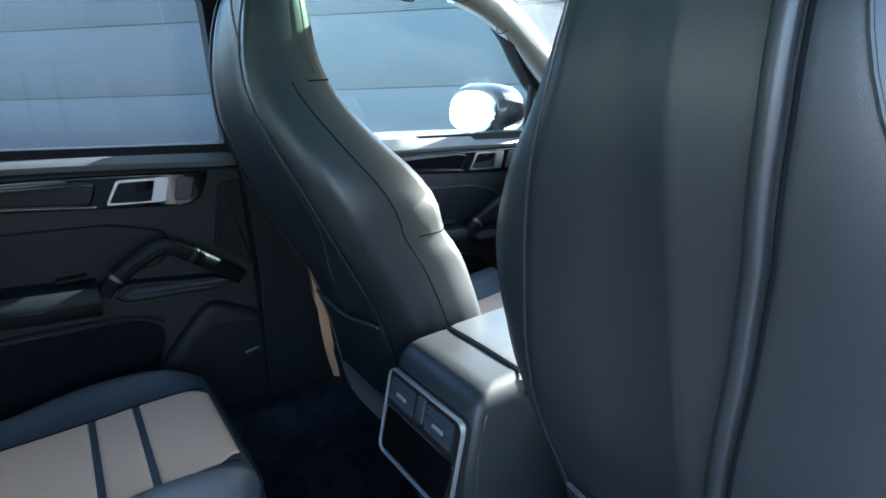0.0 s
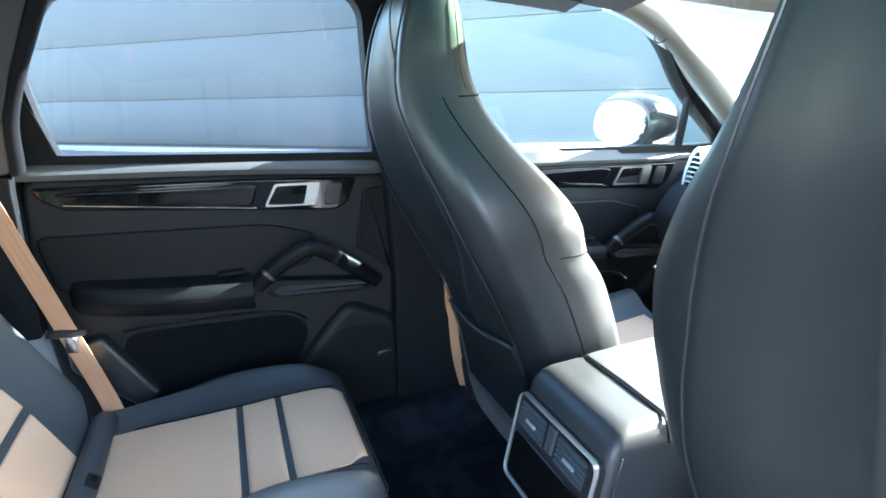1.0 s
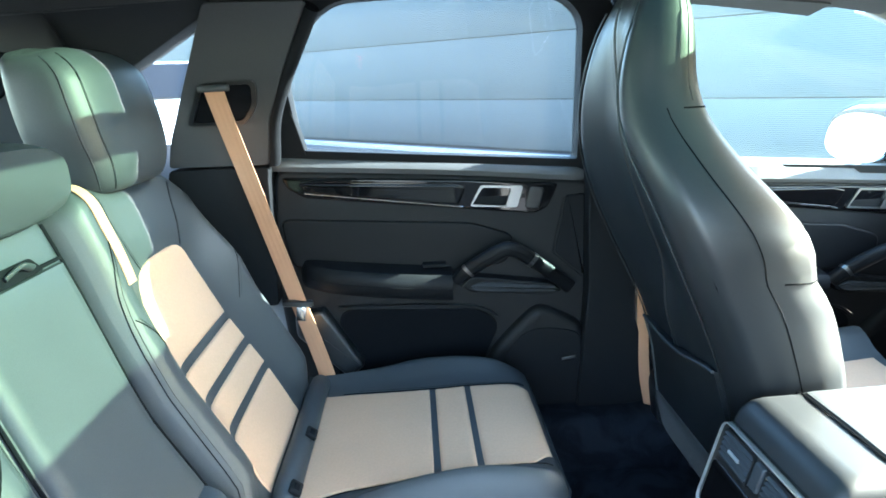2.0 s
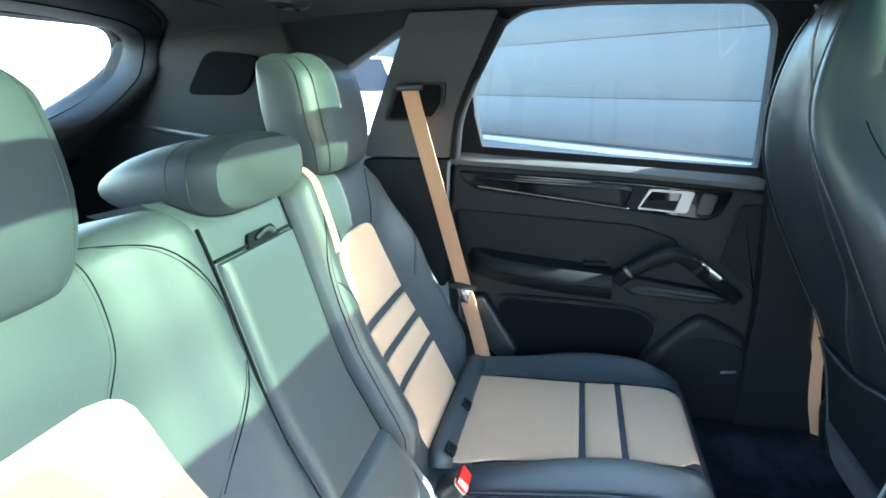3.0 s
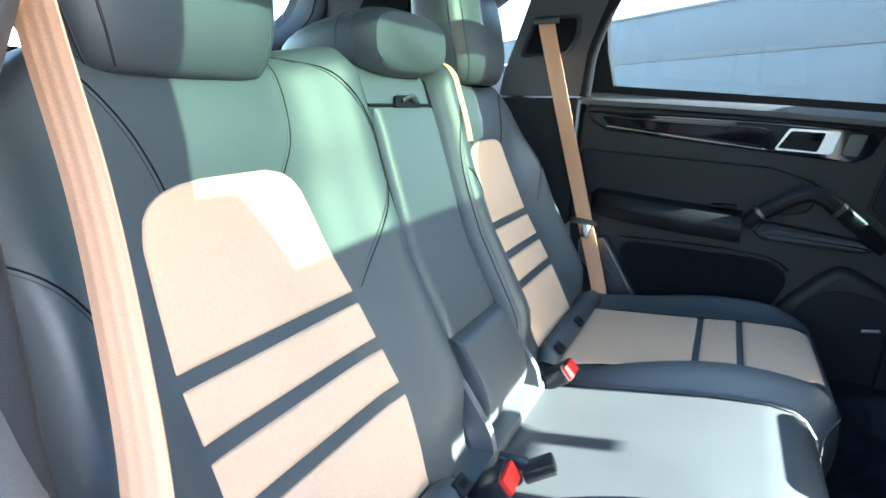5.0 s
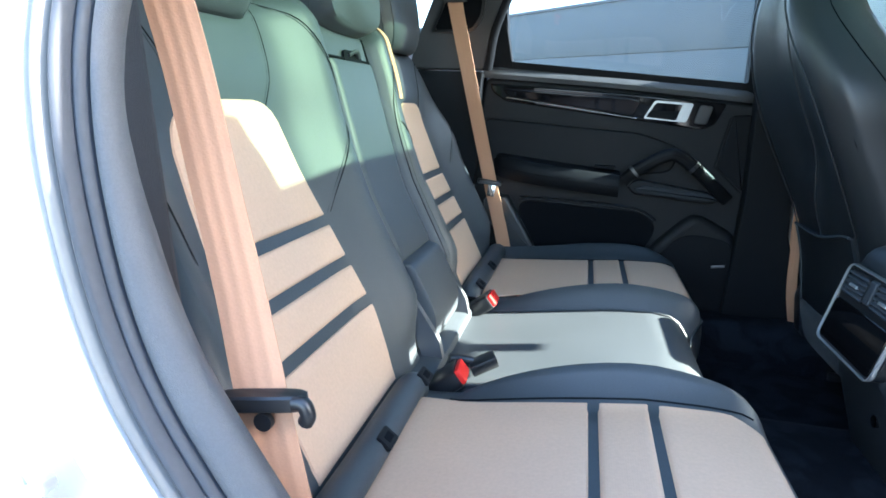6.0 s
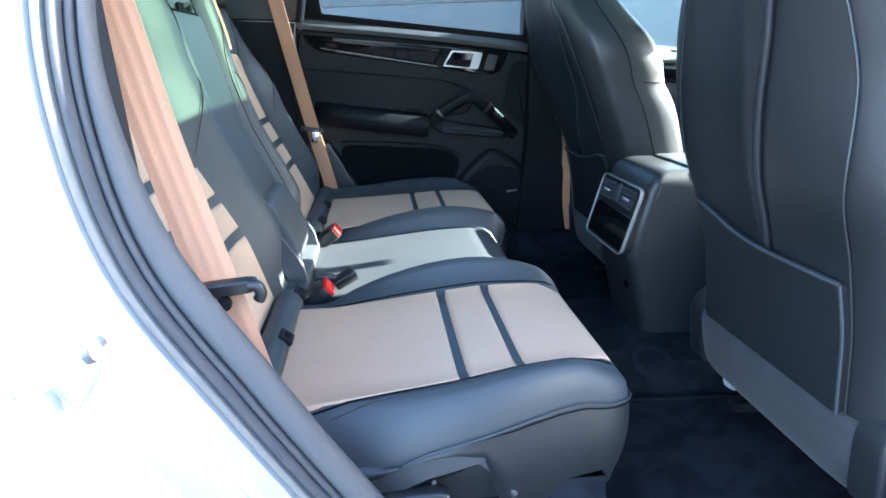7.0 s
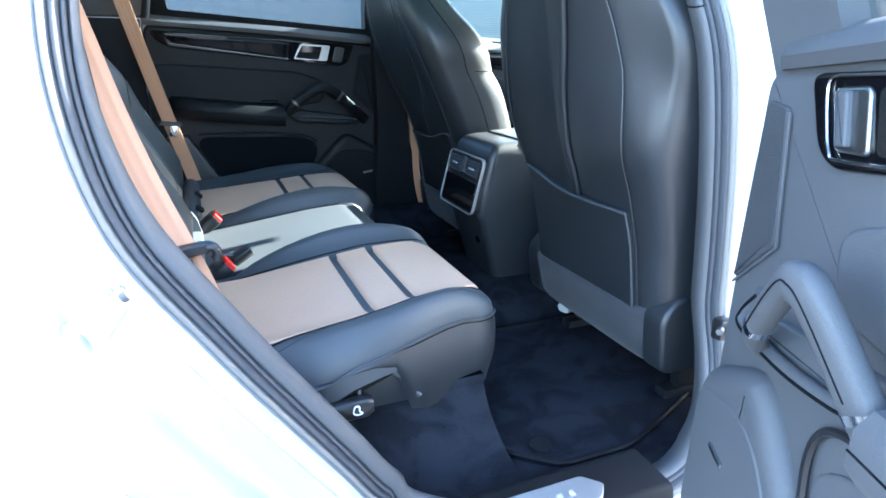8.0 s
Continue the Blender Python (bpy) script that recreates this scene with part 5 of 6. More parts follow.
# centre head restraint, low and long
mid = thing("headrest", "low black leather centre headrest", "headrest", "rear headrests")
lv = []
for s in (0, 0.04, 0.1, 0.2, 0.35, 0.5, 0.65, 0.8, 0.9, 0.96, 1.0):
    x = lerp(-0.285, -0.50, s)
    k = math.sqrt(max(0.02, 1 - (abs(2 * s - 0.9) / 1.12) ** 3.2))
    lv.append(((x, 0.045, 1.362 - 0.02 * s), (0, 0.138 * (0.80 + 0.20 * k) * (1 - 0.2 * max(0, s - 0.6)), 0), (0, 0, (0.066 - 0.02 * s) * k), 3.0))
part("cushion", superloft(lv, 40), LEATHER, mid, sharp=60)
for i in (3, 4):
    c, a, b, e = lv[i]
    ring = []
    for k in range(36):
        t = 2 * math.pi * k / 36
        ca, sa = math.cos(t), math.sin(t)
        ring.append(Vector(c) + Vector(a) * 1.001 * (abs(ca) ** (2 / e) * (1 if ca >= 0 else -1)) + Vector(b) * 1.002 * (abs(sa) ** (2 / e) * (1 if sa >= 0 else -1)))
    part("stitching", tube(ring, 0.0009, 5, closed=True), THREAD, mid)
c, a, b_, e = lv[2]
pad = [Vector(c) + Vector(a) * 0.88 * (abs(math.cos(t)) ** (2 / 3.4) * (1 if math.cos(t) >= 0 else -1)) + Vector(b_) * 0.80 * (abs(math.sin(t)) ** (2 / 3.4) * (1 if math.sin(t) >= 0 else -1)) + Vector((0.004, 0, 0)) for t in span(0, 2 * math.pi * 39 / 40, 40)]
part("pad_seam", tube(pad, 0.0012, 5, closed=True), SEAM, mid)
for dy in (-0.05, 0.05):
    part("post", tube([(-0.40, 0.045 + dy, 1.24), (-0.395, 0.045 + dy, 1.32)], 0.007, 10), CHROME, mid)

# ---- belts ----


def belt(label, pts, across, clip_at, s):
    b = thing("seat_belt", label, "seat belt", "seat belts")
    part("webbing", ribbon(pts, across), WEB, b)
    x, y, z = clip_at
    t = part("latch_tongue", moved(superloft([((0, 0, -0.0075), (0.037, 0, 0), (0, 0.008, 0), 4), ((0, 0, -0.0055), (0.040, 0, 0), (0, 0.010, 0), 4), ((0, 0, 0.0055), (0.040, 0, 0), (0, 0.010, 0), 4), ((0, 0, 0.0075), (0.037, 0, 0), (0, 0.008, 0), 4)], 20), pose(x, y, z, 0, -5 if y < 0 else 6, 8)), HARD, b, "black belt tongue")
    if y < 0:
        part("tongue_hook", tube(spline([(x + 0.030, y - 0.001, z + 0.003), (x + 0.039, y - 0.001, z + 0.003), (x + 0.043, y - 0.001, z - 0.006), (x + 0.040, y, z - 0.014)], 5), 0.007, 10), HARD, t)
    else:
        part("tongue_plate", moved(block(-0.013, 0.013, -0.004, 0.004, -0.045, -0.006, 0.003), pose(x + 0.012, y + s * 0.012, z, 0, 6, 0)), CHROME if s < 0 else HARD, t)
    part("stop_button", moved(tube([(0, 0, 0), (0, s * 0.006, 0)], 0.0085, 14), pose(x + 0.003, y + s * 0.001, z - (0.017 if y < 0 else 0.024))), HARD, b)
    return b


belt("tan belt webbing hanging before the pillar", [(-0.234, 0.722, 1.472), (-0.230, 0.706, 1.445), (-0.168, 0.755, 1.16), (-0.112, 0.775, 0.93), (-0.06, 0.775, 0.74), (-0.045, 0.765, 0.66)],
     [(1, -0.2, 0), (1, -0.25, 0), (1, -0.3, 0), (1, -0.3, 0)], (-0.112, 0.770, 0.925), -1)
belt("tan belt webbing hanging by the open door", [(-0.212, -0.685, 1.50), (-0.190, -0.675, 1.32), (-0.162, -0.673, 1.20), (-0.137, -0.680, 1.10), (-0.105, -0.697, 1.00), (-0.066, -0.728, 0.90), (-0.034, -0.744, 0.80), (-0.012, -0.742, 0.70), (-0.002, -0.725, 0.60)],
     [(1, 0.0, 0), (1, 0.05, 0), (1, 0.1, 0), (1, 0.15, 0)], (-0.068, -0.731, 0.923), -1)
fb = thing("seat_belt", "tan front belt webbing beside the pillar", "seat belt", "seat belts")
part("webbing", ribbon([(0.832, 0.824, 1.10), (0.835, 0.823, 0.92), (0.838, 0.821, 0.80), (0.848, 0.818, 0.66), (0.870, 0.813, 0.54)], [(0.62, -0.78, 0), (0.62, -0.78, 0)], 0.036), WEB, fb)


def buckle(x, y, z, turn, label):
    k = thing("belt_buckle", label, "belt buckle", "belt buckles")
    m = pose(x, y, z, 0, -52, turn)
    part("case", moved(superloft([((0, 0, -0.075), (0.010, 0, 0), (0, 0.020, 0), 4), ((0, 0, -0.06), (0.018, 0, 0), (0, 0.032, 0), 4), ((0, 0, -0.012), (0.019, 0, 0), (0, 0.034, 0), 5), ((0, 0, -0.004), (0.018, 0, 0), (0, 0.033, 0), 5)], 20), m), HARD, k)
    part("push_button", moved(block(-0.014, 0.014, -0.027, 0.027, -0.010, 0.004, 0.002), m), RED, k, "red push button")


buckle(0.005, -0.193, 0.712, 185, "black belt buckle with a red button")
buckle(0.0, 0.200, 0.722, 178, "black belt buckle with a red button")
cbk = thing("belt_buckle", "black centre belt buckle lying in its recess", "belt buckle", "belt buckles")
part("case", moved(block(-0.026, 0.026, -0.018, 0.018, -0.011, 0.011, 0.004), pose(0.036, -0.150, 0.712, 0, -24, 20)), HARD, cbk)
part("stalk", moved(block(-0.03, 0.02, -0.010, 0.010, -0.008, 0.008, 0.004), pose(0.0, -0.150, 0.712, 0, 10, 15)), HARD, cbk)
for yy in (-0.262, -0.46, 0.285, 0.47):
    iso = thing("child_seat_anchor", "black anchor slot in the seat fold", "anchor slot", "anchor slots")
    part("cover", moved(block(-0.013, 0.013, -0.017, 0.017, -0.006, 0.0035, 0.003), pose(-0.0445, yy, 0.7285, 0, 38, 0)), PLASTIC, iso)
    part("slot", moved(block(-0.006, 0.006, -0.009, 0.009, -0.002, 0.0045, 0.001), pose(-0.0445, yy, 0.7285, 0, 38, 0)), SEAM, iso)

# seat release lever under the near seat
lever = thing("seat_release_lever", "black seat release lever with a white symbol", "lever")
part("paddle", moved(superloft([((-0.06, 0, 0), (0, 0.012, 0), (0, 0, 0.014), 3), ((-0.05, 0, 0), (0, 0.016, 0), (0, 0, 0.018), 3), ((0.04, 0, -0.002), (0, 0.018, 0), (0, 0, 0.019), 3.5), ((0.052, 0, -0.002), (0, 0.013, 0), (0, 0, 0.013), 3)], 18), pose(0.146, -0.717, 0.606, 0, -4, 0)), HARD, lever)
part("symbol", moved(tube(spline([(-0.007, 0, -0.003), (-0.004, 0, 0.008), (0.003, 0, 0.008), (0.004, 0, -0.002), (0.009, 0, -0.006), (0.0, 0, -0.008)], 4, closed=True), 0.0013, 5, closed=True), pose(0.167, -0.7355, 0.609)), MARK, lever)
part("bracket", tube(spline([(0.08, -0.702, 0.634), (0.15, -0.702, 0.650), (0.22, -0.697, 0.654), (0.252, -0.694, 0.641), (0.298, -0.684, 0.580)], 5), 0.006, 8), PLASTIC_GREY, lever)
part("stem", tube([(0.178, -0.708, 0.616), (0.178, -0.706, 0.648)], 0.004, 8), PLASTIC_GREY, lever)

# ---- centre console ----
con = thing("centre_console", "black centre console with rear air vents and silver frame", "console")
CY = 0.08
def console_ring(z, xr, hw, r):
    """A level of the console: a long box with rounded rear corners, its top rising a little to the front."""
    rise = lambda x: max(0.0, x - 0.8) * 0.03 * ease((z - 0.80) / 0.1)
    c = [(xr + r * (1 - math.cos(t)), hw - r * (1 - math.sin(t))) for t in span(0, math.pi / 2, 6)]
    half = c + [(0.95, hw + 0.001), (1.2, hw), (1.5, hw * 0.95)]
    return [Vector((x, CY - w, z + rise(x))) for x, w in half] + [Vector((x, CY + w, z + rise(x))) for x, w in reversed(half)]


body = part("body", loft([console_ring(*q) for q in ((0.40, 0.835, 0.104, 0.03), (0.48, 0.803, 0.111, 0.03), (0.60, 0.768, 0.120, 0.028), (0.69, 0.742, 0.125, 0.024), (0.715, 0.726, 0.128, 0.02), (0.80, 0.738, 0.130, 0.02),
            (0.885, 0.757, 0.130, 0.02), (0.903, 0.763, 0.128, 0.02), (0.917, 0.773, 0.123, 0.02), (0.926, 0.787, 0.115, 0.018), (0.931, 0.806, 0.104, 0.016))]), CONSOLE, con, sharp=60)
lid_x = 0.868
wrap = [(CY - 0.1315, 0.86), (CY - 0.1305, 0.895), (CY - 0.124, 0.918), (CY - 0.105, 0.9325), (CY, 0.9345), (CY + 0.105, 0.9325), (CY + 0.124, 0.918), (CY + 0.1305, 0.895), (CY + 0.1315, 0.86)]
part("lid_gap", tube(spline([(lid_x, y, z + 0.001) for y, z in wrap[1:-1]], 6), 0.0018, 6), SEAM, con)
part("armrest_lid", loft([[Vector((x, CY + (y - CY) * k, z + (x - 0.8) * 0.03 + up)) for y, z in wrap[1:-1]] for x, k, up in ((0.871, 0.985, -0.004), (0.874, 1.0, 0.0015), (0.885, 1.004, 0.0035), (1.20, 1.004, 0.0035), (1.24, 0.99, -0.002))], caps=False, closed=False), LEATHER, con, "padded leather armrest lid")
for s_ in (-1, 1):
    part("side_stitch", tube(spline([(x + 0.022, CY + s_ * w, z) for z, x, w in ((0.50, 0.800, 0.1135), (0.60, 0.772, 0.1212), (0.70, 0.742, 0.1272), (0.80, 0.740, 0.1306), (0.89, 0.760, 0.1304))], 6), 0.0009, 5), THREAD, con)
part("side_pad", block(0.96, 1.48, CY - 0.245, CY - 0.128, 0.45, 0.885, 0.02), CARGO, con, "dark side pad of the console")
rear_pl = lambda a, b, d: Vector((0.718 + (b - 0.73) * 0.24 - d, CY + a, b))
face = rounded([(-0.123, 0.718), (-0.123, 0.884), (0.123, 0.884), (0.123, 0.718)], 0.020)
part("rear_face", extrude(face, rear_pl, -0.03, 0.010, 0.004), HARD, con)
part("silver_frame", ring_frame(face, [(a * 0.985, 0.80 + (b - 0.80) * 0.976) for a, b in face], rear_pl, 0.004, 0.014), ALU, con, "silver frame round the vents")
part("storage_flap", extrude(rounded([(-0.114, 0.725), (-0.114, 0.812), (0.114, 0.812), (0.114, 0.725)], 0.012), rear_pl, 0.0, 0.0125, 0.002), GLOSS, con, "gloss black flap")
for s in (-1, 1):
    c0 = s * 0.062
    vent = part("air_vent", ring_frame(rounded([(c0 - 0.046, 0.822), (c0 - 0.046, 0.878), (c0 + 0.046, 0.878), (c0 + 0.046, 0.822)], 0.008),
                rounded([(c0 - 0.042, 0.826), (c0 - 0.042, 0.874), (c0 + 0.042, 0.874), (c0 + 0.042, 0.826)], 0.006), rear_pl, 0.008, 0.0145), HARD, con, "black air vent")
    for k in range(5):
        zz0 = 0.831 + k * 0.0095
        tilt = lambda a, b, d, z0=zz0: rear_pl(a, b - (d - 0.010) * 0.45, d)
        part("vent_slat", extrude([(c0 - 0.042, zz0), (c0 - 0.042, zz0 + 0.0030), (c0 + 0.042, zz0 + 0.0030), (c0 + 0.042, zz0)], tilt, 0.009, 0.0165, 0.0008), RUBBER, vent)
    part("vent_tab", extrude([(c0 - 0.016, 0.8455), (c0 - 0.016, 0.8505), (c0 + 0.016, 0.8505), (c0 + 0.016, 0.8455)], rear_pl, 0.010, 0.019, 0.001), ALU, vent, "silver vent tab")
part("thumb_wheel", extrude(rounded([(-0.012, 0.83), (-0.012, 0.875), (0.012, 0.875), (0.012, 0.83)], 0.004), rear_pl, 0.008, 0.017, 0.003), RUBBER, con)
part("socket", moved(tube([(0, 0, 0), (-0.006, 0, 0)], 0.012, 14), pose(0.764, CY - 0.06, 0.62)), GLOSS, con)

# ---- front seats ----


def front_seat(cy, dx0, label, shift=((0.5, 0.0), (1.7, 0.0)), narrow=((0.5, 1.0), (1.7, 1.0)), middle=(), hollow=0.05):
    seat = thing("car_seat", label, "car seat", "front seats")
    # z, rear x, front x, half width of the rear panel, half width overall, half width in front
    P = [(0.575, 0.858, 1.02, 0.20, 0.245, 0.23), (0.62, 0.855, 1.03, 0.20, 0.26, 0.245), (0.80, 0.825, 1.03, 0.20, 0.27, 0.26), (0.92, 0.785, 1.0, 0.205, 0.28, 0.28), (1.04, 0.727, 0.955, 0.222, 0.29, 0.292),
         (1.16, 0.668, 0.895, 0.228, 0.297, 0.299), (1.25, 0.63, 0.84, 0.212, 0.282, 0.280), (1.33, 0.60, 0.785, 0.170, 0.235, 0.215), (1.40, 0.586, 0.74, 0.130, 0.178, 0.168), (1.46, 0.586, 0.725, 0.113, 0.150, 0.142),
         (1.54, 0.603, 0.725, 0.103, 0.134, 0.125), (1.605, 0.628, 0.72, 0.09, 0.116, 0.105), (1.64, 0.652, 0.705, 0.065, 0.085, 0.075)]
    zs = span(P[0][0], P[-1][0], 40)
    val = lambda z, k: curve1([(p[0], p[k]) for p in P], z) * (curve1(narrow, z) if k == 3 else 1.0)
    # smoothed readings
    sm = lambda z, k: (val(z - 0.03, k) + 2 * val(z, k) + val(z + 0.03, k)) / 4

    dx = dx0
    off = lambda z: sum(curve1(shift, z + q) for q in (-0.04, -0.02, 0.0, 0.02, 0.04)) / 5 + dx0

    def turn_out(w, z):
        """How far the outer half of the near seat's back falls away towards the door."""
        return 0.28 * max(0.0, -w - 0.075) * ease((z - 0.98) / 0.2) if cy < 0 else 0.0

    def ring(z):
        xr, xf, wr, wm, wf = (sm(z, k) for k in (1, 2, 3, 4, 5))
        xr, xf = xr + off(z), xf + off(z)
        swell = 0.008 * bump1(z, 1.22, 0.06) - 0.007 * bump1(z, 1.125, 0.03)
        wm, wf, xf = wm + swell * 0.5, wf + swell, xf + swell * 1.2
        t = xf - xr
        bev = min(0.048, t * 0.35)
        c = hollow * ease((z - 0.92) / 0.2) * ease((1.62 - z) / 0.2)
        half = [(xr + c - 0.006, 0.0), (xr + c - 0.005, 0.008), (xr + c * 0.98, 0.02), (xr + c * 0.62, wr * 0.5), (xr + c * 0.1, wr * 0.9), (xr + 0.002, wr), (xr + bev * 0.10, lerp(wr, wm, 0.2)), (xr + bev * 0.28, lerp(wr, wm, 0.5)), (xr + bev * 0.62, lerp(wr, wm, 0.85)), (xr + bev, wm), (xr + t * 0.66, max(wm, wf)),
                (xr + t * 0.87, wf * 0.995), (xr + t * 0.97, wf * 0.94), (xr + t, wf * 0.83), (xr + t * 0.95, wf * 0.66), (xr + t * 0.80, wf * 0.5), (xr + t * 0.78, 0.0)]
        if cy < 0:
            right = [(x + turn_out(-w, z) * (1.0 if k < 8 else max(0.0, 1 - (k - 7) / 4)), w) for k, (x, w) in enumerate(half)]
        else:
            right = half
        pts = [Vector((x, cy + w, z)) for x, w in half] + [Vector((x, cy - w, z)) for x, w in right[-2:0:-1]]
        return pts

    back = part("backrest", loft([ring(z) for z in zs]), LEATHER_SHADED, seat, sharp=70)

    def on_back(w, z, h=0.0):
        """A point of the back at w metres off its middle, h proud of it."""
        wr, wm = sm(z, 3), sm(z, 4)
        bev = min(0.048, (sm(z, 2) - sm(z, 1)) * 0.35)
        k = max(0.0, (abs(w) - wr) / (wm - wr))
        q = min(1.0, abs(w) / wr)
        c = hollow * ease((z - 0.92) / 0.2) * ease((1.62 - z) / 0.2) * curve1([(0, 1), (0.1, 0.98), (0.5, 0.62), (0.9, 0.1), (1, 0)], q)
        return Vector((sm(z, 1) + off(z) + turn_out(w, z) + c - 0.003 - h + bev * (0.35 * k + 0.65 * k * k), cy + w, z))

    mid_w = (lambda z: curve1(middle, z)) if middle else (lambda z: 0.0)
    part("middle_welt", tube([on_back(mid_w(z) + 0.010, z, -0.003) for z in span(0.84, 1.60, 44)], 0.0085, 10), LEATHER_SHADED, back, "welt down the middle of the back")
    part("middle_seam", tube([on_back(mid_w(z) - 0.004, z, 0.0) for z in span(0.84, 1.60, 44)], 0.0019, 6), SEAM, back)
    for s in (-1, 1):
        part("piping", tube([on_back(s * sm(z, 3), z, 0.000) for z in span(0.66, 1.60, 44)], 0.0020, 7), LEATHER_SHADED, back, "piping along the back panel")
        if cy > 0:
            part("side_seam", tube([on_back(s * lerp(sm(z, 3), sm(z, 4), 0.80), z, 0.0) for z in span(0.68, 1.38, 36)], 0.0014, 6), SEAM, back)
    # pocket
    pk = lambda u, v, h=0.0: on_back(lerp(-0.19, 0.19, u), lerp(0.655, 0.875 + 0.035 * bump1(u, 1.0 if cy < 0 else 0.0, 0.3), v), 0.006 + h + 0.010 * math.sin(math.pi * u) * v)
    pocket = part("map_pocket", sheet(lambda u, v: pk(u, v), span(0, 1, 20), span(0, 1, 8), (0.02, 0, 0)), LEATHER_SHADED, seat, "leather map pocket")
    part("pocket_rim", tube([pk(u, 1.0, 0.002) for u in span(0, 1, 24)], 0.004, 7), LEATHER, pocket)
    part("pocket_edge", tube([pk(1.0 if cy > 0 else 0.0, v, 0.001) for v in span(0, 1, 12)], 0.003, 6), LEATHER, pocket)
    # carpeted foot of the back
    low = lambda u, v: Vector((lerp(0.875, 0.835, v) + dx - 0.006, cy + lerp(-0.25, 0.25, u), lerp(0.515, 0.662, v))) + Vector((0.03 * abs(2 * u - 1) ** 8 + 0.018 * abs(2 * v - 1) ** 6, 0, 0))
    part("lower_cover", sheet(low, cosspan(0, 1, 25), cosspan(0, 1, 13), (0.10, 0, 0.0)), SUEDE, seat, "grey carpeted lower cover")
    for s in (-1, 1):
        part("side_cover", extrude(rounded([(0.865, 0.52), (0.845, 0.66), (0.90, 0.71), (1.0, 0.66), (1.02, 0.52)], 0.03), lambda a, b, d: Vector((a + dx, cy + s * d, b)), 0.22, 0.278, 0.010), LEATHER_SHADED, seat, "moulded hinge cover")
    # cushion
    ct = lambda y, x: Vector((x + dx, cy + y, 0.69 + 0.10 * (x - 0.95) + 0.05 * bump1(abs(y), 0.24, 0.06) - (0.04 if abs(y) > 0.27 else 0)))
    cush = part("seat_cushion", sheet(ct, cosspan(-0.275, 0.275, 19), span(0.93, 1.42, 9), (0, 0, -0.16)), LEATHER, seat)
    part("tan_insert", cushioned(lambda y, x, h: ct(y, x) + Vector((0, 0, h)), 1.0, 1.40, lambda x: -0.15, lambda x: 0.15, 0.008, 9, 9), TAN, cush, "tan leather panel")
    # front bolster fold and head restraint seam
    if cy > 0:
        for k, side in ((10, 1), (22, -1)):
            part("bolster_seam", tube([ring(z)[k] + Vector((-0.03, side * 0.0006, 0)) for z in span(0.75, 1.418, 44)], 0.0011, 6), SEAM, back)
        fold = ring(1.125)
        for seg in (fold[10:14], fold[19:23]):
            part("shoulder_seam", tube(spline(seg, 4), 0.0016, 6), SEAM, back)
    z1 = 1.418
    xr, xf, wr, wm, wf = (sm(z1, k) for k in (1, 2, 3, 4, 5))
    full = ring(z1)
    for seg in (full[10:15], full[18:23]):
        part("neck_seam", tube(spline(seg, 4), 0.0016, 6), SEAM, back)
    for s in (-1, 1):
        part("stitching", tube([Vector((lerp(sm(z, 1), sm(z, 2), 0.80) + off(z), cy + s * (max(sm(z, 4), sm(z, 5)) + 0.0005), z)) for z in span(1.43, 1.61, 14)], 0.0014, 5), THREAD, back)
    for s in (-1, 1):
        part("rail", block(0.95 + dx, 1.45 + dx, cy + s * 0.2 - 0.02, cy + s * 0.2 + 0.02, 0.39, 0.43, 0.004), HARD, seat)
        part("leg", block(0.99 + dx, 1.07 + dx, cy + s * 0.2 - 0.015, cy + s * 0.2 + 0.015, 0.42, 0.58, 0.004), PLASTIC, seat)
    return seat


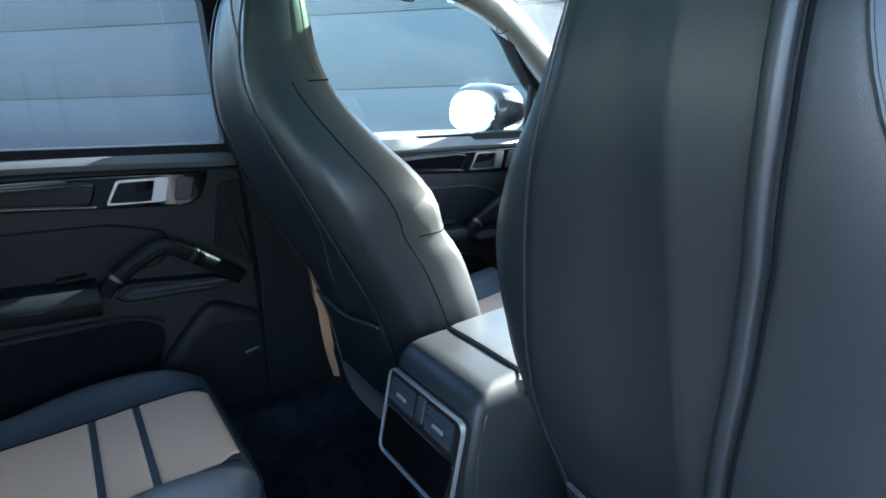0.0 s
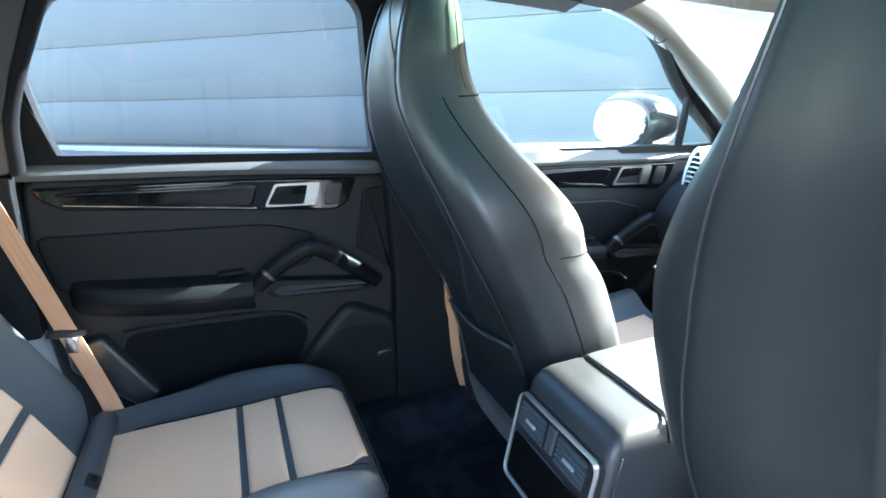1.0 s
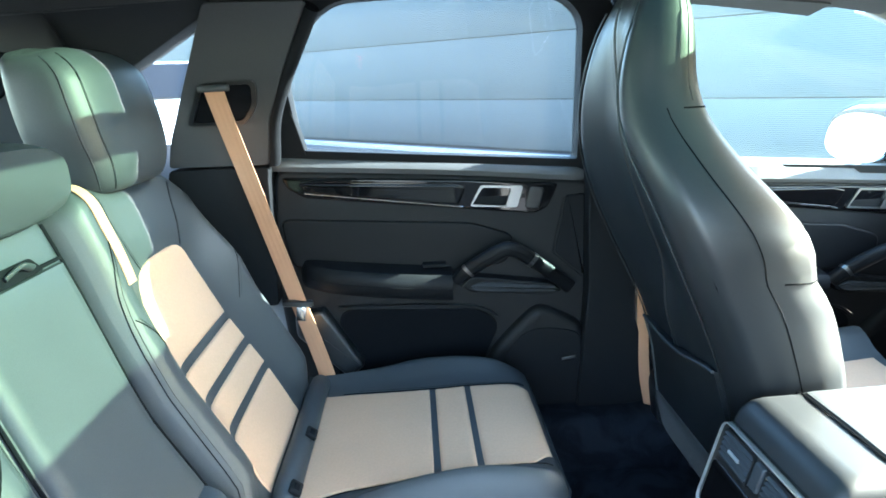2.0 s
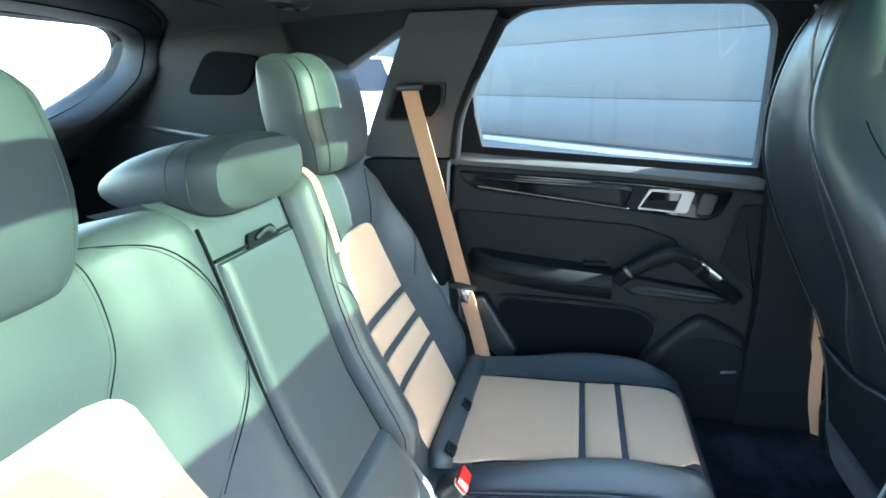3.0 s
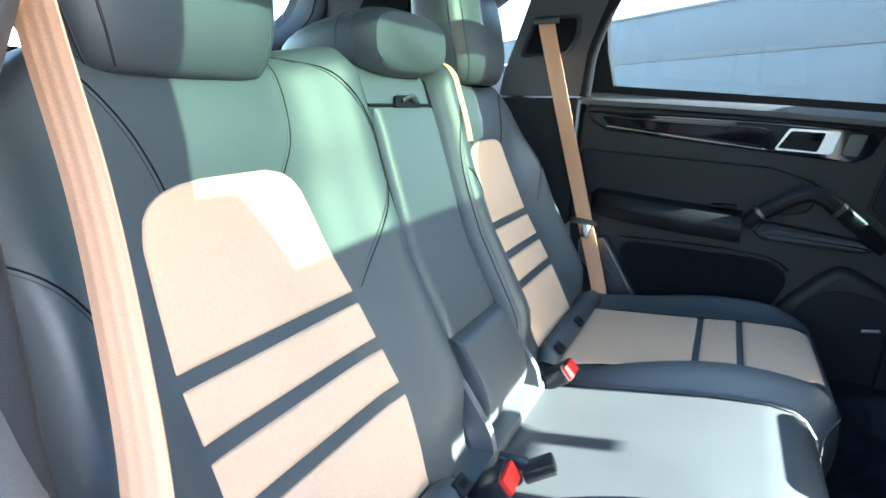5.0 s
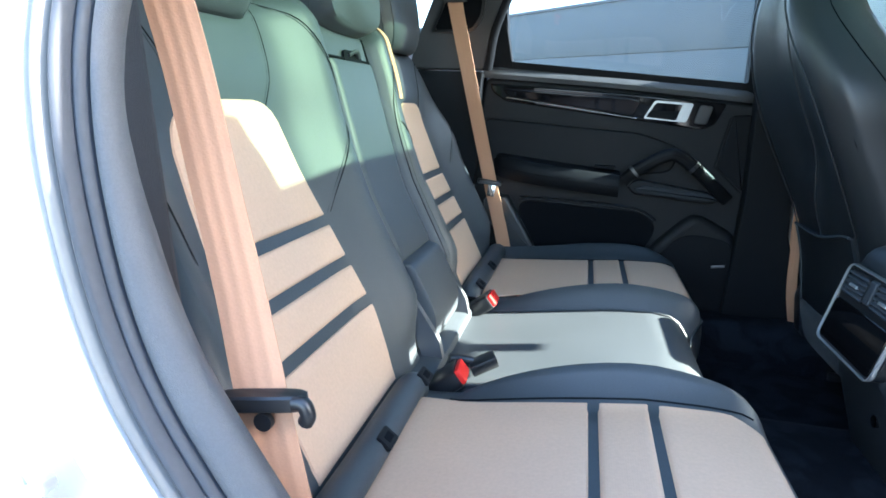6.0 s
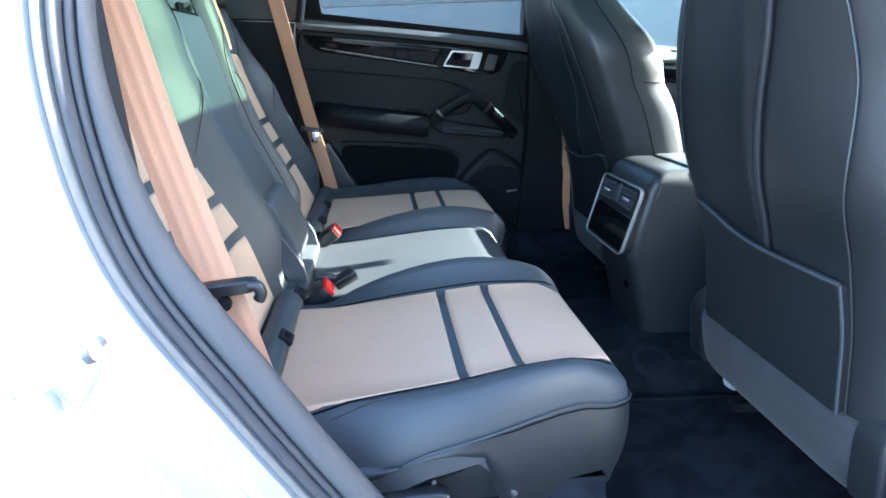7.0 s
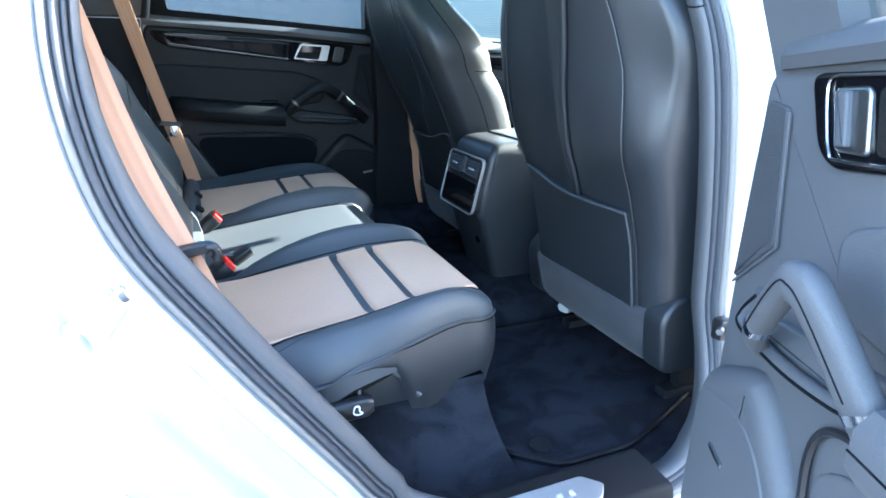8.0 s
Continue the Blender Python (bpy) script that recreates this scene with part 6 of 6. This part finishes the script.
front_seat(0.51, 0.0, "black leather front seat, high headrest, sunlit on its bolster")
front_seat(-0.45, -0.02, "black leather front seat with a map pocket on its back", [(0.90, 0.0), (1.00, 0.002), (1.10, 0.022), (1.20, 0.052), (1.30, 0.070), (1.40, 0.078), (1.52, 0.085)],
           [(0.92, 1.0), (1.04, 0.945), (1.16, 0.865), (1.25, 0.84), (1.33, 0.90), (1.40, 0.96)], [(0.85, -0.022), (1.0, -0.030), (1.1, -0.043), (1.2, -0.060), (1.3, -0.074), (1.40, -0.080)], 0.004)

clip = thing("rail_end_cap", "white plastic cap on a seat rail", "cap")
part("cap", moved(superloft([((-0.03, 0, 0), (0, 0.022, 0), (0, 0, 0.012), 3), ((0.0, 0, 0.004), (0, 0.026, 0), (0, 0, 0.017), 3), ((0.035, 0, 0), (0, 0.022, 0), (0, 0, 0.012), 3)], 14), pose(1.0, -0.165, 0.425, 0, 0, 15)), WHITE, clip)
clip2 = thing("rail_end_cap", "small bright cap on the far seat rail", "cap")
part("cap", moved(block(-0.014, 0.014, -0.01, 0.01, -0.008, 0.008, 0.003), pose(0.93, 0.32, 0.43)), WHITE, clip2)

# far door mirror
mir = thing("door_mirror", "bright silver door mirror outside the front window", "mirror")
MZ = 1.268
mlev = [((1.60, 1.09, MZ), (0, 0.155, 0), (0, 0, 0.085), 2.6), ((1.62, 1.09, MZ), (0, 0.172, 0), (0, 0, 0.098), 2.6), ((1.70, 1.09, MZ), (0, 0.165, 0), (0, 0, 0.095), 2.5), ((1.76, 1.08, MZ), (0, 0.11, 0), (0, 0, 0.065), 2.3), ((1.78, 1.08, MZ), (0, 0.04, 0), (0, 0, 0.025), 2)]
part("housing", superloft(mlev, 32), GLOSS, mir)
part("mirror_glass", moved(superloft([((0, 0, 0), (0, 0.140, 0), (0, 0, 0.076), 2.6), ((-0.006, 0, 0), (0, 0.135, 0), (0, 0, 0.072), 2.6)], 32), pose(1.592, 1.09, MZ, 0, 11, 0)), MIRROR, mir, "mirror glass showing bright sky")
part("foot", tube([(1.70, 1.0, 1.14), (1.74, 0.90, 1.12)], 0.03, 10), HARD, mir)
solid("window_divider", tube([far_side(1.685, 1.16, 0.0), far_side(1.675, 1.37, 0.0)], 0.012, 8), HARD, "black divider post of the front window", "post", kind="structure")
